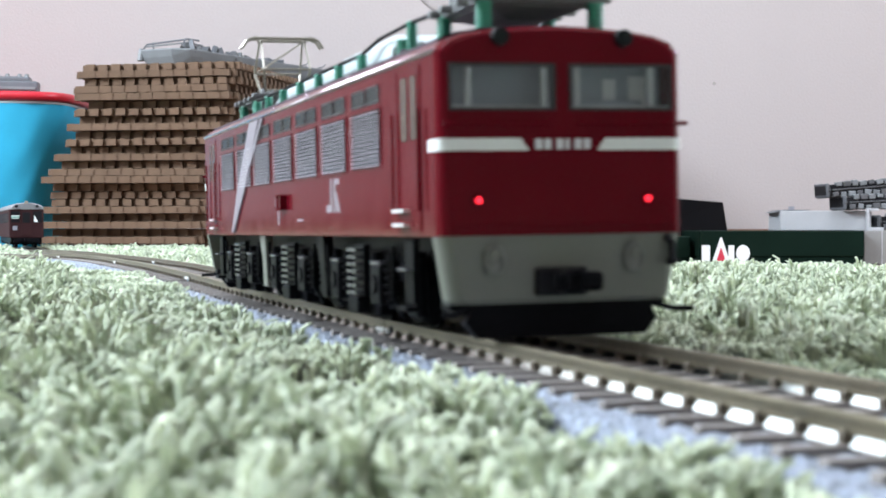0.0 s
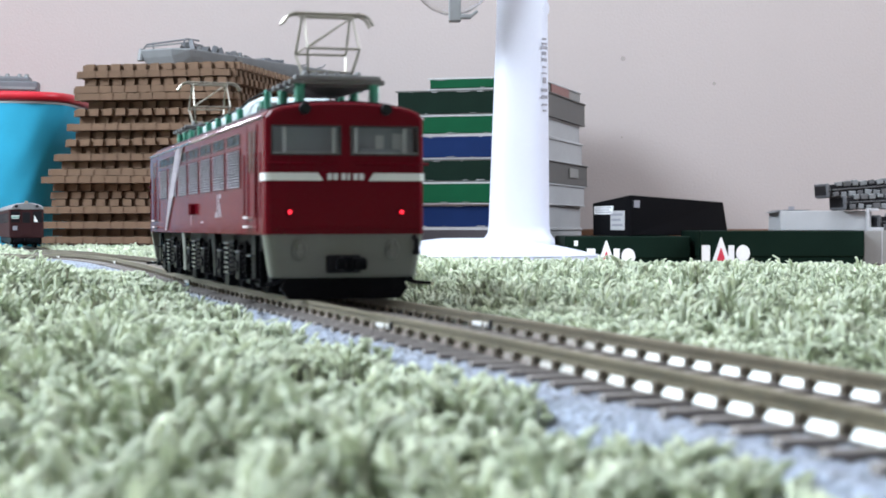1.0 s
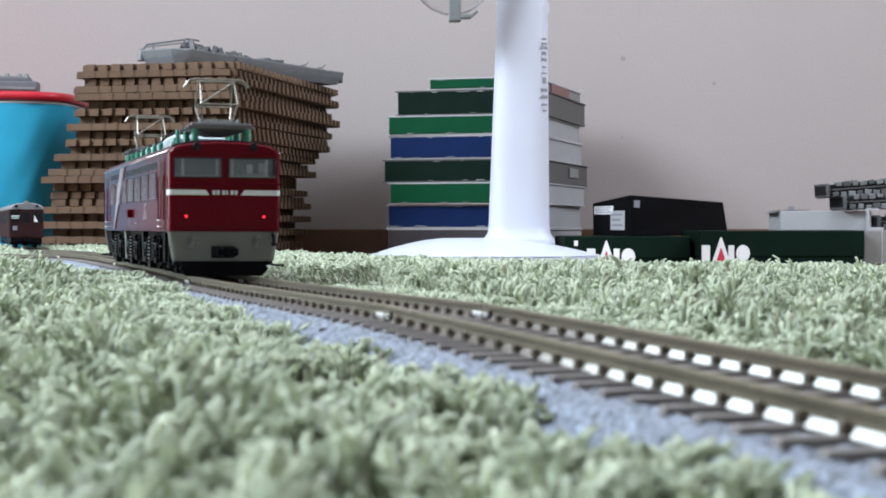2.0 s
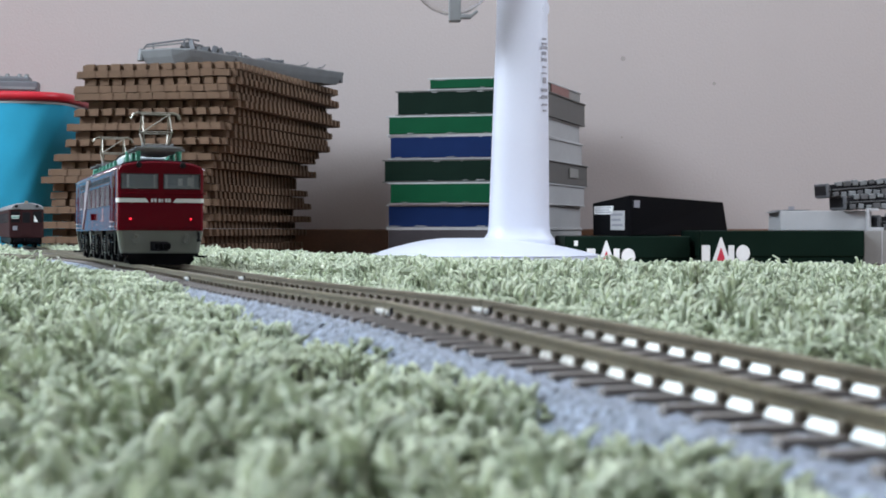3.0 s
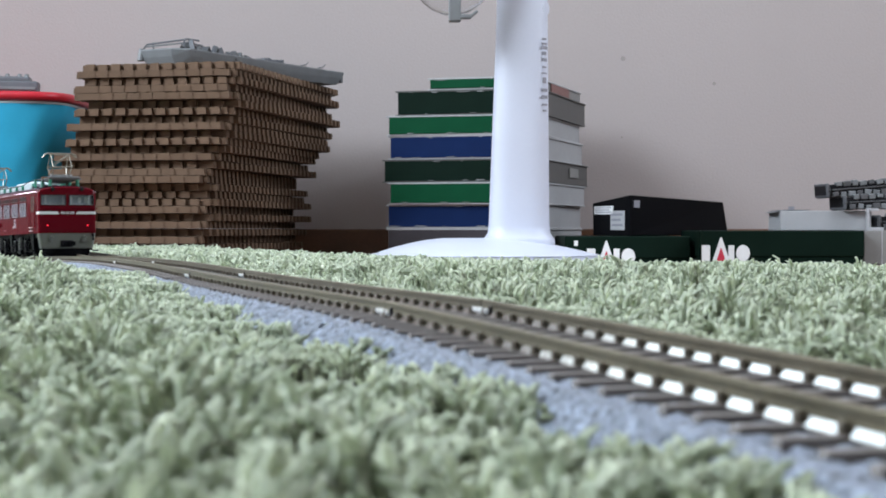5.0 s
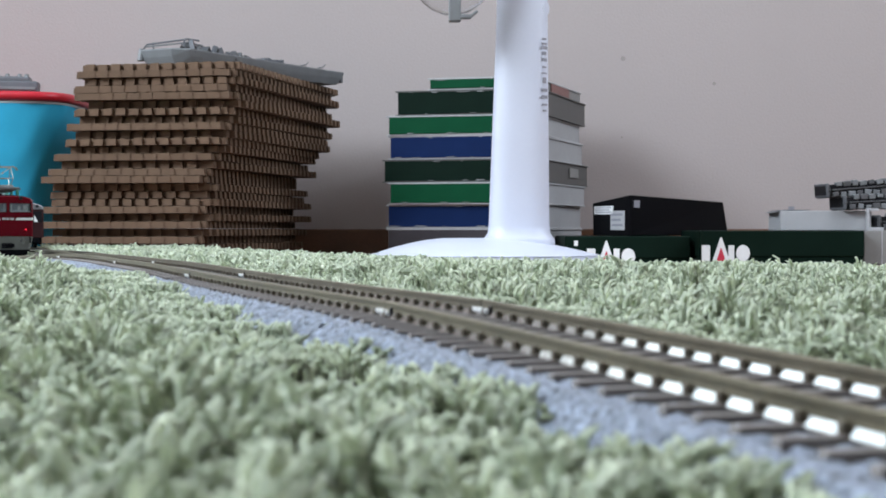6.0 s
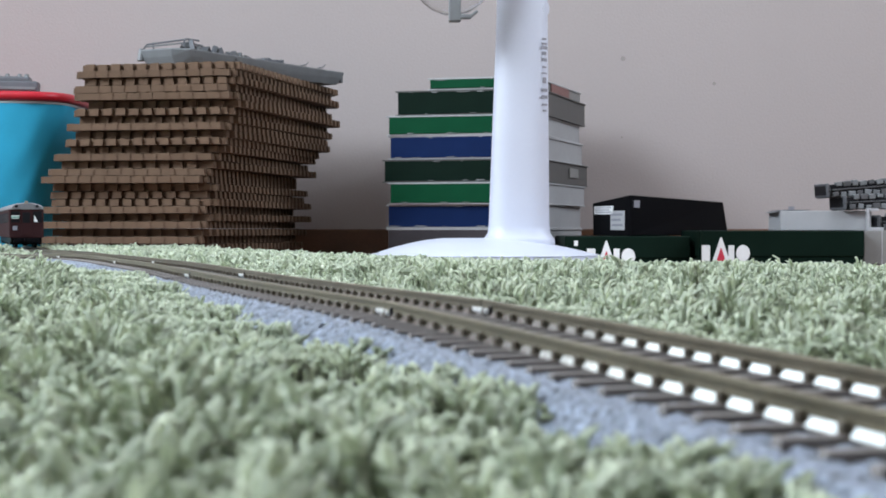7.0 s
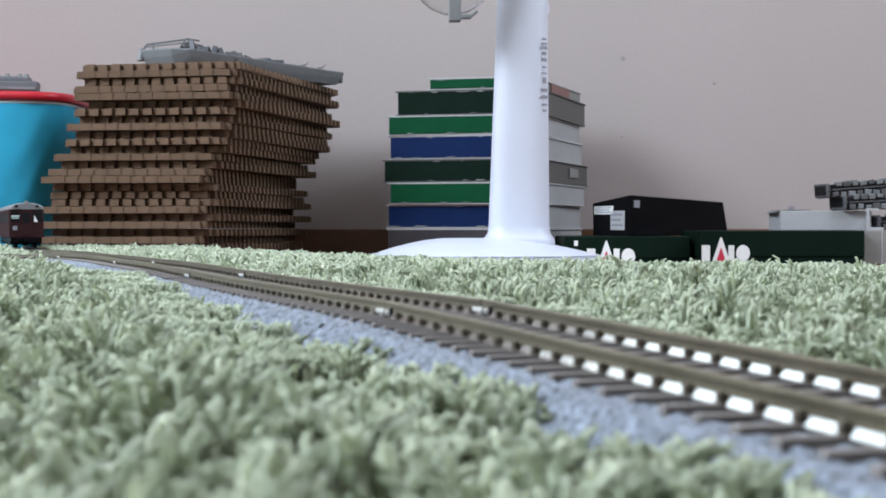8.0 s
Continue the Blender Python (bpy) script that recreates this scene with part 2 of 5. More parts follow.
def room():
    def wall(name, *b):
        return solid(name, box(B(), *b), M["wall"], "off-white textured wallpaper wall", "wall", kind="structure")
    wall("wall_north", -1.72, 2.02, FAR, FAR + 0.12, FLOOR, 2.4)
    w = thing("wall_west", pose(0, 0, 0), "off-white wallpaper wall with a large window", "wall", kind="structure")
    bm = B()
    box(bm, -1.72, -1.6, -2.02, 0.05, FLOOR, 2.4)
    box(bm, -1.72, -1.6, 2.42, FAR, FLOOR, 2.4)
    box(bm, -1.72, -1.6, 0.05, 1.56, FLOOR, 0.90)
    box(bm, -1.72, -1.6, 1.64, 2.42, FLOOR, 0.03)
    box(bm, -1.72, -1.6, 1.64, 2.42, 0.90, 2.0)
    box(bm, -1.72, -1.6, 1.56, 1.64, FLOOR, 2.0)
    box(bm, -1.72, -1.6, 0.05, 2.42, 2.0, 2.4)
    part("wall_face", bm, M["wall"], w)
    w = thing("wall_east", pose(0, 0, 0), "off-white wallpaper wall with a window", "wall", kind="structure")
    bm = B()
    box(bm, 1.9, 2.02, -2.02, 0.45, FLOOR, 2.4)
    box(bm, 1.9, 2.02, 2.05, FAR, FLOOR, 2.4)
    box(bm, 1.9, 2.02, 0.45, 2.05, FLOOR, 0.45)
    box(bm, 1.9, 2.02, 0.45, 2.05, 1.95, 2.4)
    part("wall_face", bm, M["wall"], w)
    wall("wall_south", -1.72, 2.02, -2.14, -2.02, FLOOR, 2.4)
    solid("ceiling", box(B(), -1.72, 2.02, -2.02, FAR + 0.12, 2.4, 2.5), M["ceiling"], "plain white papered ceiling", "ceiling", kind="structure")
    solid("floor", box(B(), -1.72, 2.02, -2.02, FAR + 0.12, -0.09, FLOOR), M["floor"], "brown wooden floor under the rug", "floor", kind="structure")
    bm = box(B(), -1.6, 1.9, FAR - 0.012, FAR - 0.0005, FLOOR, 0.036, 0.002)
    solid("baseboard", bm, M["base"], "low dark brown wooden baseboard", "baseboard", kind="structure")
    for nm, a0, a1, z0, z1, at in (("window_1", 0.05, 1.56, 0.90, 2.0, -1.66), ("window_3", 1.64, 2.42, 0.03, 0.90, -1.66), ("window_2", 0.45, 2.05, 0.45, 1.95, 2.0)):
        w = thing(nm, pose(0, 0, 0), "white framed sliding window letting daylight in", "window", kind="structure")
        bm = B()
        mid = (a0 + a1) / 2
        bars = [(a0, a1, z0, z0 + 0.05), (a0, a1, z1 - 0.05, z1), (a0, a0 + 0.05, z0 + 0.05, z1 - 0.05), (a1 - 0.05, a1, z0 + 0.05, z1 - 0.05), (mid - 0.03, mid + 0.03, z0 + 0.05, z1 - 0.05)]
        for p, q, u, v in bars:
            box(bm, at - 0.04, at, p, q, u, v)
        part("window_frame", bm, M["frame"], w)


def wall_marks():
    for x, z, r in ((0.302, 0.322, 0.0040), (0.455, 0.280, 0.0030), (0.300, 0.19, 0.0018)):
        bm = rod(B(), (x, FAR - 0.0008, z), (x, FAR + 0.002, z), r, r, 12)
        solid("wall_mark", bm, M["dent"], "small grey dent in the wallpaper", "wall mark")


def rug_top(x, y):
    """Height of the pile: lumpy, sinking towards the rug's edge."""
    heap = 0.0026 * np.exp(-((x + 0.26) ** 2 + (y - 0.97) ** 2) / (2 * 0.10 ** 2))
    edge = np.clip(((1.452 - 0.8235 * x) - y) / 0.62, 0, 1)
    right = np.clip((x + 0.25) / 0.35, 0, 1)
    return 0.0176 + heap - 0.0135 * right * (1 - edge) ** 1.3


def track_distance(x, y):
    pts = np.stack([_x[::4], _y[::4]], 1)
    best = np.full(len(x), 9.0)
    side = np.zeros(len(x))
    at = np.zeros(len(x))
    hs, ss = _h[::4], _s[::4]
    for i in range(0, len(x), 20000):
        q = np.stack([x[i:i + 20000], y[i:i + 20000]], 1)
        d = np.hypot(q[:, None, 0] - pts[None, :, 0], q[:, None, 1] - pts[None, :, 1])
        j = d.argmin(1)
        best[i:i + 20000] = d[np.arange(len(j)), j]
        side[i:i + 20000] = (q[:, 0] - pts[j, 0]) * np.cos(hs[j]) + (q[:, 1] - pts[j, 1]) * np.sin(hs[j])
        at[i:i + 20000] = ss[j]
    return best, side, at


def lattice(a, k0=90, k1=190):
    """Smooth random field, two scales."""
    rng = np.random.default_rng(a)
    ph = rng.uniform(0, 6.28, 14)
    k = np.concatenate([rng.uniform(k0, k1, 7), rng.uniform(k1 * 1.3, k1 * 2.5, 7)])
    th = rng.uniform(0, 6.28, 14)

    def f(x, y):
        v = np.zeros_like(x)
        for p, q, t in zip(ph, k, th):
            v += np.sin(q * (x * math.cos(t) + y * math.sin(t)) + p) * (1.0 if q <= k1 else 0.6)
        return v / 3.2
    return f


def rug():
    top = thing("rug", pose(0, 0, 0), "pale green shaggy pile rug lying on the floor", "rug")
    bm = slab(B(), [(-0.78, -0.42), (0.66, -0.42), (0.66, 0.905), (-0.78, 2.09)], FLOOR + 0.0005, 0.002, "z")
    part("backing", bm, M["backing"], top, "woven green backing")
    # the close mass of yarn under the loose tips
    tall = lattice(3)
    bm = B()
    gx, gy = np.arange(-0.775, 0.655, 0.0110), np.arange(-0.415, 2.08, 0.0110)
    xx, yy = np.meshgrid(gx, gy)
    d, side, at = track_distance(xx.ravel(), yy.ravel())
    d2 = np.where((yy.ravel() > 0.8) & (xx.ravel() < 0), second_distance(xx.ravel(), yy.ravel()), 9.0)
    zz = rug_top(xx, yy) - 0.0034 + 0.0022 * tall(xx, yy)
    zz = np.where((np.minimum(d, d2) < 0.036).reshape(xx.shape), np.minimum(zz, 0.0085), zz)
    ok = yy < np.minimum(1.452 - 0.8235 * xx - 0.004, 9)
    grid = {}
    for j in range(len(gy)):
        for i in range(len(gx)):
            if ok[j, i]:
                grid[i, j] = bm.verts.new((xx[j, i], yy[j, i], zz[j, i]))
    for (i, j), v in grid.items():
        q = [grid.get((i + 1, j)), grid.get((i + 1, j + 1)), grid.get((i, j + 1))]
        if all(q):
            bm.faces.new([v] + q)
    part("pile_bed", bm, M["pile"], top, smooth=True)
    rng = np.random.default_rng(7)
    xs, ys, rad = [], [], []
    # the nearer, the closer the yarns stand
    for y0, y1, gap, r in ((0.07, 0.34, 0.00108, 0.00052), (0.34, 0.60, 0.00125, 0.00053), (0.60, 1.0, 0.00182, 0.00075), (1.0, 2.2, 0.0028, 0.00110)):
        half = 0.275 * y1 + 0.03
        gx, gy = np.meshgrid(np.arange(-half, half, gap), np.arange(y0, y1, gap))
        gx, gy = gx.ravel() + rng.uniform(-1, 1, gx.size) * gap * 0.5, gy.ravel() + rng.uniform(-1, 1, gx.size) * gap * 0.5
        ok = np.abs(gx) < 0.275 * gy + 0.02
        xs.append(gx[ok]), ys.append(gy[ok]), rad.append(np.full(ok.sum(), r))
    gx, gy = np.meshgrid(np.arange(-0.77, 0.65, 0.0070), np.arange(-0.41, 2.08, 0.0070))
    gx, gy = gx.ravel() + rng.uniform(-1, 1, gx.size) * 0.005, gy.ravel() + rng.uniform(-1, 1, gx.size) * 0.005
    ok = (np.abs(gx) >= 0.275 * gy + 0.02) | (gy < 0.06)
    ok &= np.hypot(gx, gy) > 0.05
    xs.append(gx[ok]), ys.append(gy[ok]), rad.append(np.full(ok.sum(), 0.0024))
    x, y, r = np.concatenate(xs), np.concatenate(ys), np.concatenate(rad)
    ok = (y < 1.452 - 0.8235 * x) & (x < 0.655) & (x > -0.775)
    x, y, r = x[ok], y[ok], r[ok]
    d, side, at = track_distance(x, y)
    d2 = np.where((y > 0.8) & (x < 0), second_distance(x, y), 9.0)
    near_left = -0.0205 + 0.0035 * np.exp(-((at - 0.33) / 0.13) ** 2)
    ok = ((side < near_left) | (side > 0.0245)) & (d2 > 0.021)
    x, y, r, side, d, at = x[ok], y[ok], r[ok], side[ok], d[ok], at[ok]
    n = len(x)
    tall = lattice(3)
    # tufts: each yarn bends towards the heart of its tuft, and tufts fall their own ways
    cell = 0.0040 + 0.0010 * np.round(r / 0.0004)
    ci, cj = np.round(x / cell), np.round(y / cell)
    hash_ = np.sin(ci * 127.1 + cj * 311.7) * 43758.5453
    h1 = hash_ - np.floor(hash_)
    hash_ = np.sin(ci * 269.5 + cj * 183.3) * 43758.5453
    h2 = hash_ - np.floor(hash_)
    hash_ = np.sin(ci * 419.2 + cj * 371.9) * 43758.5453
    h3 = hash_ - np.floor(hash_)
    hx, hy = (ci + h1 - 0.5) * cell, (cj + h2 - 0.5) * cell
    calm = np.interp(y, [0.5, 1.0], [1.0, 0.6])
    knots = lattice(6, 420, 900)
    lump = knots(x, y)
    z1 = rug_top(x, y) + (0.0027 * tall(x, y) + 0.0023 * lump + 0.0018 * (h1 - 0.5) + rng.normal(0, 0.0006, n)) * calm
    z1 = np.where((side < 0) & (d < 0.030), z1 - (0.030 - d) * 0.20, z1)
    swell = np.exp(-((at - 0.34) / 0.14) ** 2) * (side < 0)
    z1 = z1 + 0.0022 * swell * np.clip((0.10 - d) / 0.05, 0, 1)
    z1 = np.where((d < 0.046) & (at < 1.0), np.minimum(z1, EYE - 0.0166 - 0.0018 * np.clip((at - 0.4) / 0.15, 0, 1) + 0.0014 * swell), z1)
    fall = rng.uniform(0, math.tau, n)
    size = np.clip(r / 0.00045, 1, 2.2)
    reach = rng.uniform(0.0002, 0.0021, n) * size
    lx = reach * np.cos(fall) + (h2 - 0.5) * 0.0036 * size + (hx - x) * 0.35
    ly = reach * np.sin(fall) + (h3 - 0.5) * 0.0036 * size + (hy - y) * 0.35
    z0 = z1 - 0.0046 * np.clip(size, 1, 1.5)
    z1 = z1 - 0.22 * np.hypot(lx, ly) + 0.0005
    ang = rng.uniform(0, 6.28, n)
    sides = 3
    rings = ((0.25, 0.9, 0.0), (0.80, 1.1, 0.30), (0.985, 0.9, 0.86))
    verts = np.zeros((n, len(rings) * sides + 1, 3), np.float32)
    for k, (hh, rr, ll) in enumerate(rings):
        for j in range(sides):
            a = ang + j * math.tau / sides + k * 0.5
            verts[:, k * sides + j, 0] = x + lx * ll + r * rr * np.cos(a)
            verts[:, k * sides + j, 1] = y + ly * ll + r * rr * np.sin(a)
            verts[:, k * sides + j, 2] = z0 + (z1 - z0) * hh + r * rr * 0.6 * np.cos(a - fall) * (-0.6 if k > 1 else 0)
    verts[:, -1] = np.stack([x + lx * 1.10, y + ly * 1.10, z1 + 0.0003], 1)
    quads = []
    for k in range(len(rings) - 1):
        for j in range(sides):
            i = (j + 1) % sides
            quads.append((k * sides + j, k * sides + i, (k + 1) * sides + i, (k + 1) * sides + j))
    tips = [((len(rings) - 1) * sides + j, (len(rings) - 1) * sides + (j + 1) % sides, len(rings) * sides) for j in range(sides)]
    per = len(rings) * sides + 1
    base = (np.arange(n) * per)[:, None, None]
    q = (np.array(quads)[None] + base).reshape(-1)
    t = (np.array(tips)[None] + base).reshape(-1)
    me = bpy.data.meshes.new("shag")
    me.vertices.add(n * per)
    me.vertices.foreach_set("co", verts.reshape(-1))
    me.loops.add(len(q) + len(t))
    me.loops.foreach_set("vertex_index", np.concatenate([q, t]).astype(np.int32))
    nq, nt = len(q) // 4, len(t) // 3
    me.polygons.add(nq + nt)
    me.polygons.foreach_set("loop_start", np.concatenate([np.arange(nq) * 4, nq * 4 + np.arange(nt) * 3]).astype(np.int32))
    me.update(calc_edges=True)
    me.polygons.foreach_set("use_smooth", np.ones(nq + nt, bool))
    me.materials.append(M["pile"])
    ob = new("shag", me)
    ob.parent = top
    tagged(ob, "thick soft green yarn pile", kind="stuff")


# the second track, on which the brown railcar stands
S2 = (Vector((-0.397, 1.60)), Vector((-0.1656, 0.8567)))


def second_distance(x, y):
    a, b = S2
    d = b - a
    t = np.clip(((x - a.x) * d.x + (y - a.y) * d.y) / d.length_squared, -3, 1)
    return np.hypot(x - a.x - t * d.x, y - a.y - t * d.y)


room()
wall_marks()
rug()

# ---------------------------------------------------------------- the track


def sweep(bm, profile, s0, s1, step, line_at, height_at):
    """Carry a closed profile of (across, up) along the line."""
    n = max(2, int((s1 - s0) / step) + 1)
    rings = []
    for i in range(n):
        s = s0 + (s1 - s0) * i / (n - 1)
        x, y, h = line_at(s)
        z = height_at(s)
        rings.append([(x + u * math.cos(h), y + u * math.sin(h), z + v) for u, v in profile])
    return loft(bm, rings)


SLEEPER_TOP = -0.0027
PITCH = 0.0076


def straight(a, b):
    d = (b - a).normalized()
    h = math.atan2(-d.x, d.y)

    def f(s, off=0.0):
        return a.x + d.x * s + off * math.cos(h), a.y + d.y * s + off * math.sin(h), h
    return f


def track(label, line_at, height_at, s0, s1, detail0, detail1):
    top = thing("model_track", pose(0, 0, 0), label, "model track", group="model tracks")
    bed = [(-0.0305, -0.0130), (-0.0300, -0.0112), (-0.0185, SLEEPER_TOP - 0.0006), (0.0185, SLEEPER_TOP - 0.0006), (0.0300, -0.0112), (0.0305, -0.0130)]
    # roadbed with a lumpy moulded surface
    rng = np.random.default_rng(3)
    bm = B()
    n = int((s1 - s0) / 0.0011)
    across = np.linspace(-0.0305, 0.0305, 58)
    prof = np.interp(across, [p[0] for p in bed], [p[1] for p in bed])
    rows = []
    for i in range(n):
        s = s0 + (s1 - s0) * i / (n - 1)
        row = []
        for u, v in zip(across, prof):
            x, y, _ = line_at(s, u + rng.uniform(-0.0003, 0.0003))
            row.append(bm.verts.new((x, y, height_at(s) + v + rng.uniform(-0.00032, 0.00032))))
        rows.append(row)
    for a, b in zip(rows, rows[1:]):
        for i in range(len(a) - 1):
            bm.faces.new((a[i], a[i + 1], b[i + 1], b[i]))
    part("roadbed", bm, M["ballast"], top, "blue-grey moulded ballast roadbed")
    for sgn in (-1, 1):
        c = sgn * 0.0087
        head = [(c - 0.0004, -0.00176), (c - 0.00035, -0.0010), (c - 0.0005, -0.0007), (c - 0.0005, -0.0001), (c - 0.0004, 0), (c + 0.0004, 0), (c + 0.0005, -0.0001), (c + 0.0005, -0.0007), (c + 0.00035, -0.0010), (c + 0.0004, -0.00176)]
        foot = [(c - 0.00077, -0.0027), (c - 0.00072, -0.0026), (c - 0.00042, -0.00176), (c + 0.00042, -0.00176), (c + 0.00072, -0.0026), (c + 0.00077, -0.0027)]
        rail = part("rail", sweep(B(), head, s0, s1, 0.01, line_at, height_at), M["railtop"], top, "worn metal rail, foot coloured paler for the window reflection")
        # foot coloured paler and smoother than the head, so the window reflects white
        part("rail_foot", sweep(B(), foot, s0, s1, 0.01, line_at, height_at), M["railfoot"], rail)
    # sleepers with the chairs that clasp the rail foot
    bm = B()
    box(bm, -0.0155, 0.0155, -0.00095, 0.00095, -0.0014, 0.0, 0.0002)
    for sgn in (-1, 1):
        for k in (-1, 1):
            c = sgn * 0.0087 + k * 0.00080
            box(bm, c - 0.00036, c + 0.00036, -0.00055, 0.00055, -0.0003, 0.00115, 0.0003)
    # chair faces take the second material, a dull olive metal
    bm.faces.index_update()
    for f in bm.faces:
        if f.calc_center_median().z > 0.00002:
            f.material_index = 1
    me = bpy.data.meshes.new("sleeper")
    bm.to_mesh(me)
    bm.free()
    me.materials.append(M["sleeper"])
    me.materials.append(M["railchair"])
    rest = B()
    for i in range(math.ceil((s0 + 0.0012) / PITCH), math.floor((s1 - 0.0012) / PITCH) + 1):
        s = i * PITCH
        x, y, h = line_at(s)
        m = Matrix.LocRotScale((x, y, height_at(s) + SLEEPER_TOP + 0.0002), Euler((0, 0, h)), None)
        if detail0 < s < detail1:
            ob = new("sleeper", me)
            ob.parent = top
            ob.matrix_basis = m
        else:
            box(rest, -0.0160, 0.0160, -0.0013, 0.0013, -0.0014, 0.0, 0, m)
            for c in (-0.0087, 0.0087):
                box(rest, c - 0.0016, c + 0.0016, -0.0010, 0.0010, 0, 0.0008, 0, m)
    tagged(part("sleeper_run", rest, M["sleeper"], top), kind="stuff")
    return top


# the main track is clipped together from pieces that sink and rise on the soft rug
JOINTS = (-0.4735, -0.2165, 0.0405, 0.2975, 0.5545, 0.8115, 1.0685, 1.75)
pieces = []
for a_, b_ in zip(JOINTS, JOINTS[1:]):
    piece = track("single model railway track piece on grey roadbed lying on the rug", along, dip, a_ + 0.0002, b_ - 0.0002, -0.14, 1.06)
    pieces.append(piece)
    for sgn in (-1, 1):
        x, y, h = along(b_, sgn * 0.0087)
        bm = box(B(), -0.0010, 0.0010, -0.0040, 0.0040, -0.0022, -0.0014, 0.0002)
        ob = part("rail_joiner", bm, M["joiner"], piece, "bright metal rail joiner")
        ob.matrix_basis = Matrix.LocRotScale((x, y, dip(b_)), Euler((0, 0, h)), None)
        bm = box(B(), -0.0007, 0.0007, -0.0058, -0.0046, -0.0026, -0.0009, 0.0002)
        ob = part("joiner_latch", bm, M["black"], piece, "small black plastic latch")
        ob.matrix_basis = Matrix.LocRotScale((x, y, dip(b_)), Euler((0, 0, h)), None)
side_line = straight(S2[1], S2[0])


def side_height(s):
    return EYE - 0.0152 - 0.0033 * min(1.0, max(0.0, (s - 0.25) / 0.4))


track("second model railway track on which the brown railcar stands", side_line, side_height, 0.05, 1.03, -9, -8)

# ---------------------------------------------------------------- the red electric locomotive (sizes in mm, front face at y = 0)
LEN = 220.0
HALF = 17.4


def shell_ring(y, half, top=0.0):
    """Section of the body: straight sides, rounded roof."""
    pts = [(-half, y, 14.0), (-half, y, 38.0)]
    for i in range(11):
        a = math.pi * (1 - i / 10)
        pts.append((half * math.cos(a) * (0.985 if 0 < i < 10 else 1), y, 38.6 + top + 3.4 * math.sin(a) ** 0.75))
    pts += [(half, y, 38.0), (half, y, 14.0)]
    return pts


def cab_front(bm, y, half, flip):
    """End wall with two window openings."""
    xs = (-half, -15.75, -1.15, 1.15, 15.75, half)
    zs = (14.0, 30.9, 36.7, 38.0)
    v = {(i, j): bm.verts.new((x, y, z)) for i, x in enumerate(xs) for j, z in enumerate(zs)}
    for i in range(5):
        for j in range(3):
            if j == 1 and i in (1, 3):
                continue
            f = (v[i, j], v[i + 1, j], v[i + 1, j + 1], v[i, j + 1])
            bm.faces.new(f[::-1] if flip else f)
    arc = [bm.verts.new(p) for p in shell_ring(y, half, -0.6)[2:13]]
    bm.faces.new([v[i, 3] for i in range(6)] + arc[::-1])


def bogie(top, y0):
    g = new("bogie")
    g.parent = top
    g.matrix_basis = pose(0, y0 * MM, 0)
    tagged(g, "black bogie with springs and axle boxes")
    bm = B()
    for sx in (-1, 1):
        pts = [(-26, 9.4), (-20, 10.2), (-10, 10.4), (-6, 7.6), (6, 7.6), (10, 10.4), (20, 10.2), (26, 9.4), (26, 7.4), (20, 7.2), (10, 7.0), (6, 5.0), (-6, 5.0), (-10, 7.0), (-20, 7.2), (-26, 7.4)]
        slab(bm, pts, sx * 12.6, sx * 14.8, "x")
        box(bm, sx * 12.2, sx * 13.2, -26, 26, 2.4, 11.5)
    box(bm, -12.2, 12.2, -5, 5, 6, 11)
    box(bm, -11, 11, -25, 25, 10, 13.5)
    part("bogie_frame", scaled(bm), M["under"], g)
    for sx in (-1, 1):
        for dy in (-14.4, 14.4):
            bm = box(B(), sx * 15.9 - 1.3, sx * 15.9 + 1.3, dy - 3.0, dy + 3.0, 3.4, 9.6, 0.4)
            rod(bm, (sx * 16.6, dy, 6.6), (sx * 17.6, dy, 6.6), 1.7, 1.4, 10)
            part("axle_box", scaled(bm), M["under"], g)
            # grey metal lid puts the highlight on the black box top into colour
            bm = box(B(), sx * 16.4 - 0.9, sx * 16.4 + 0.9, dy - 2.8, dy + 2.8, 9.6, 10.1, 0.15)
            part("axle_box_lid", scaled(bm), M["greymetal"], g, "grey metal lid for the highlight on the axle box")
            for e in (-4.6, 4.6):
                bm = B()
                rod(bm, (sx * 15.6, dy + e, 4.0), (sx * 15.6, dy + e, 11.5), 0.8, 0.8, 8)
                for k in range(5):
                    rod(bm, (sx * 15.6, dy + e, 5 + k * 1.2), (sx * 15.6, dy + e, 5.5 + k * 1.2), 1.35, 1.35, 8)
                part("coil_spring", scaled(bm), M["under"], g)
        # leaf stack amidships, its bright steps coloured grey metal as highlights
        bm = B()
        for k in range(7):
            w = 3.1
            box(bm, sx * 16.6 - 1.0, sx * 16.6 + 1.0, -w, -0.2, 4.6 + k * 1.15, 5.1 + k * 1.15)
            box(bm, sx * 16.6 - 1.0, sx * 16.6 + 1.0, 0.2, w, 4.6 + k * 1.15, 5.1 + k * 1.15)
        part("spring_leaves", scaled(bm), M["greymetal"], g, "spring leaves in grey metal for their highlights")
        bm = box(B(), sx * 16.3 - 1.1, sx * 16.3 + 1.1, -3.4, 3.4, 1.6, 4.3, 0.3)
        box(bm, sx * 15.8 - 0.5, sx * 15.8 + 0.5, -3.6, 3.6, 4.3, 12.6)
        part("spring_seat", scaled(bm), M["under"], g)
        for e in (-1, 1):
            bm = line(B(), [(sx * 16.4, e * 23, 12.5), (sx * 16.4, e * 22.5, 5.0), (sx * 14.2, e * 20.5, 1.6)], 0.35)
            part("sand_pipe", scaled(bm), M["under"], g)
        bm = box(B(), sx * 13.6 - 1.2, sx * 13.6 + 1.2, -7.2, 7.2, 1.3, 3.0, 0.3)
        part("brake_beam", scaled(bm), M["under"], g)
    return g


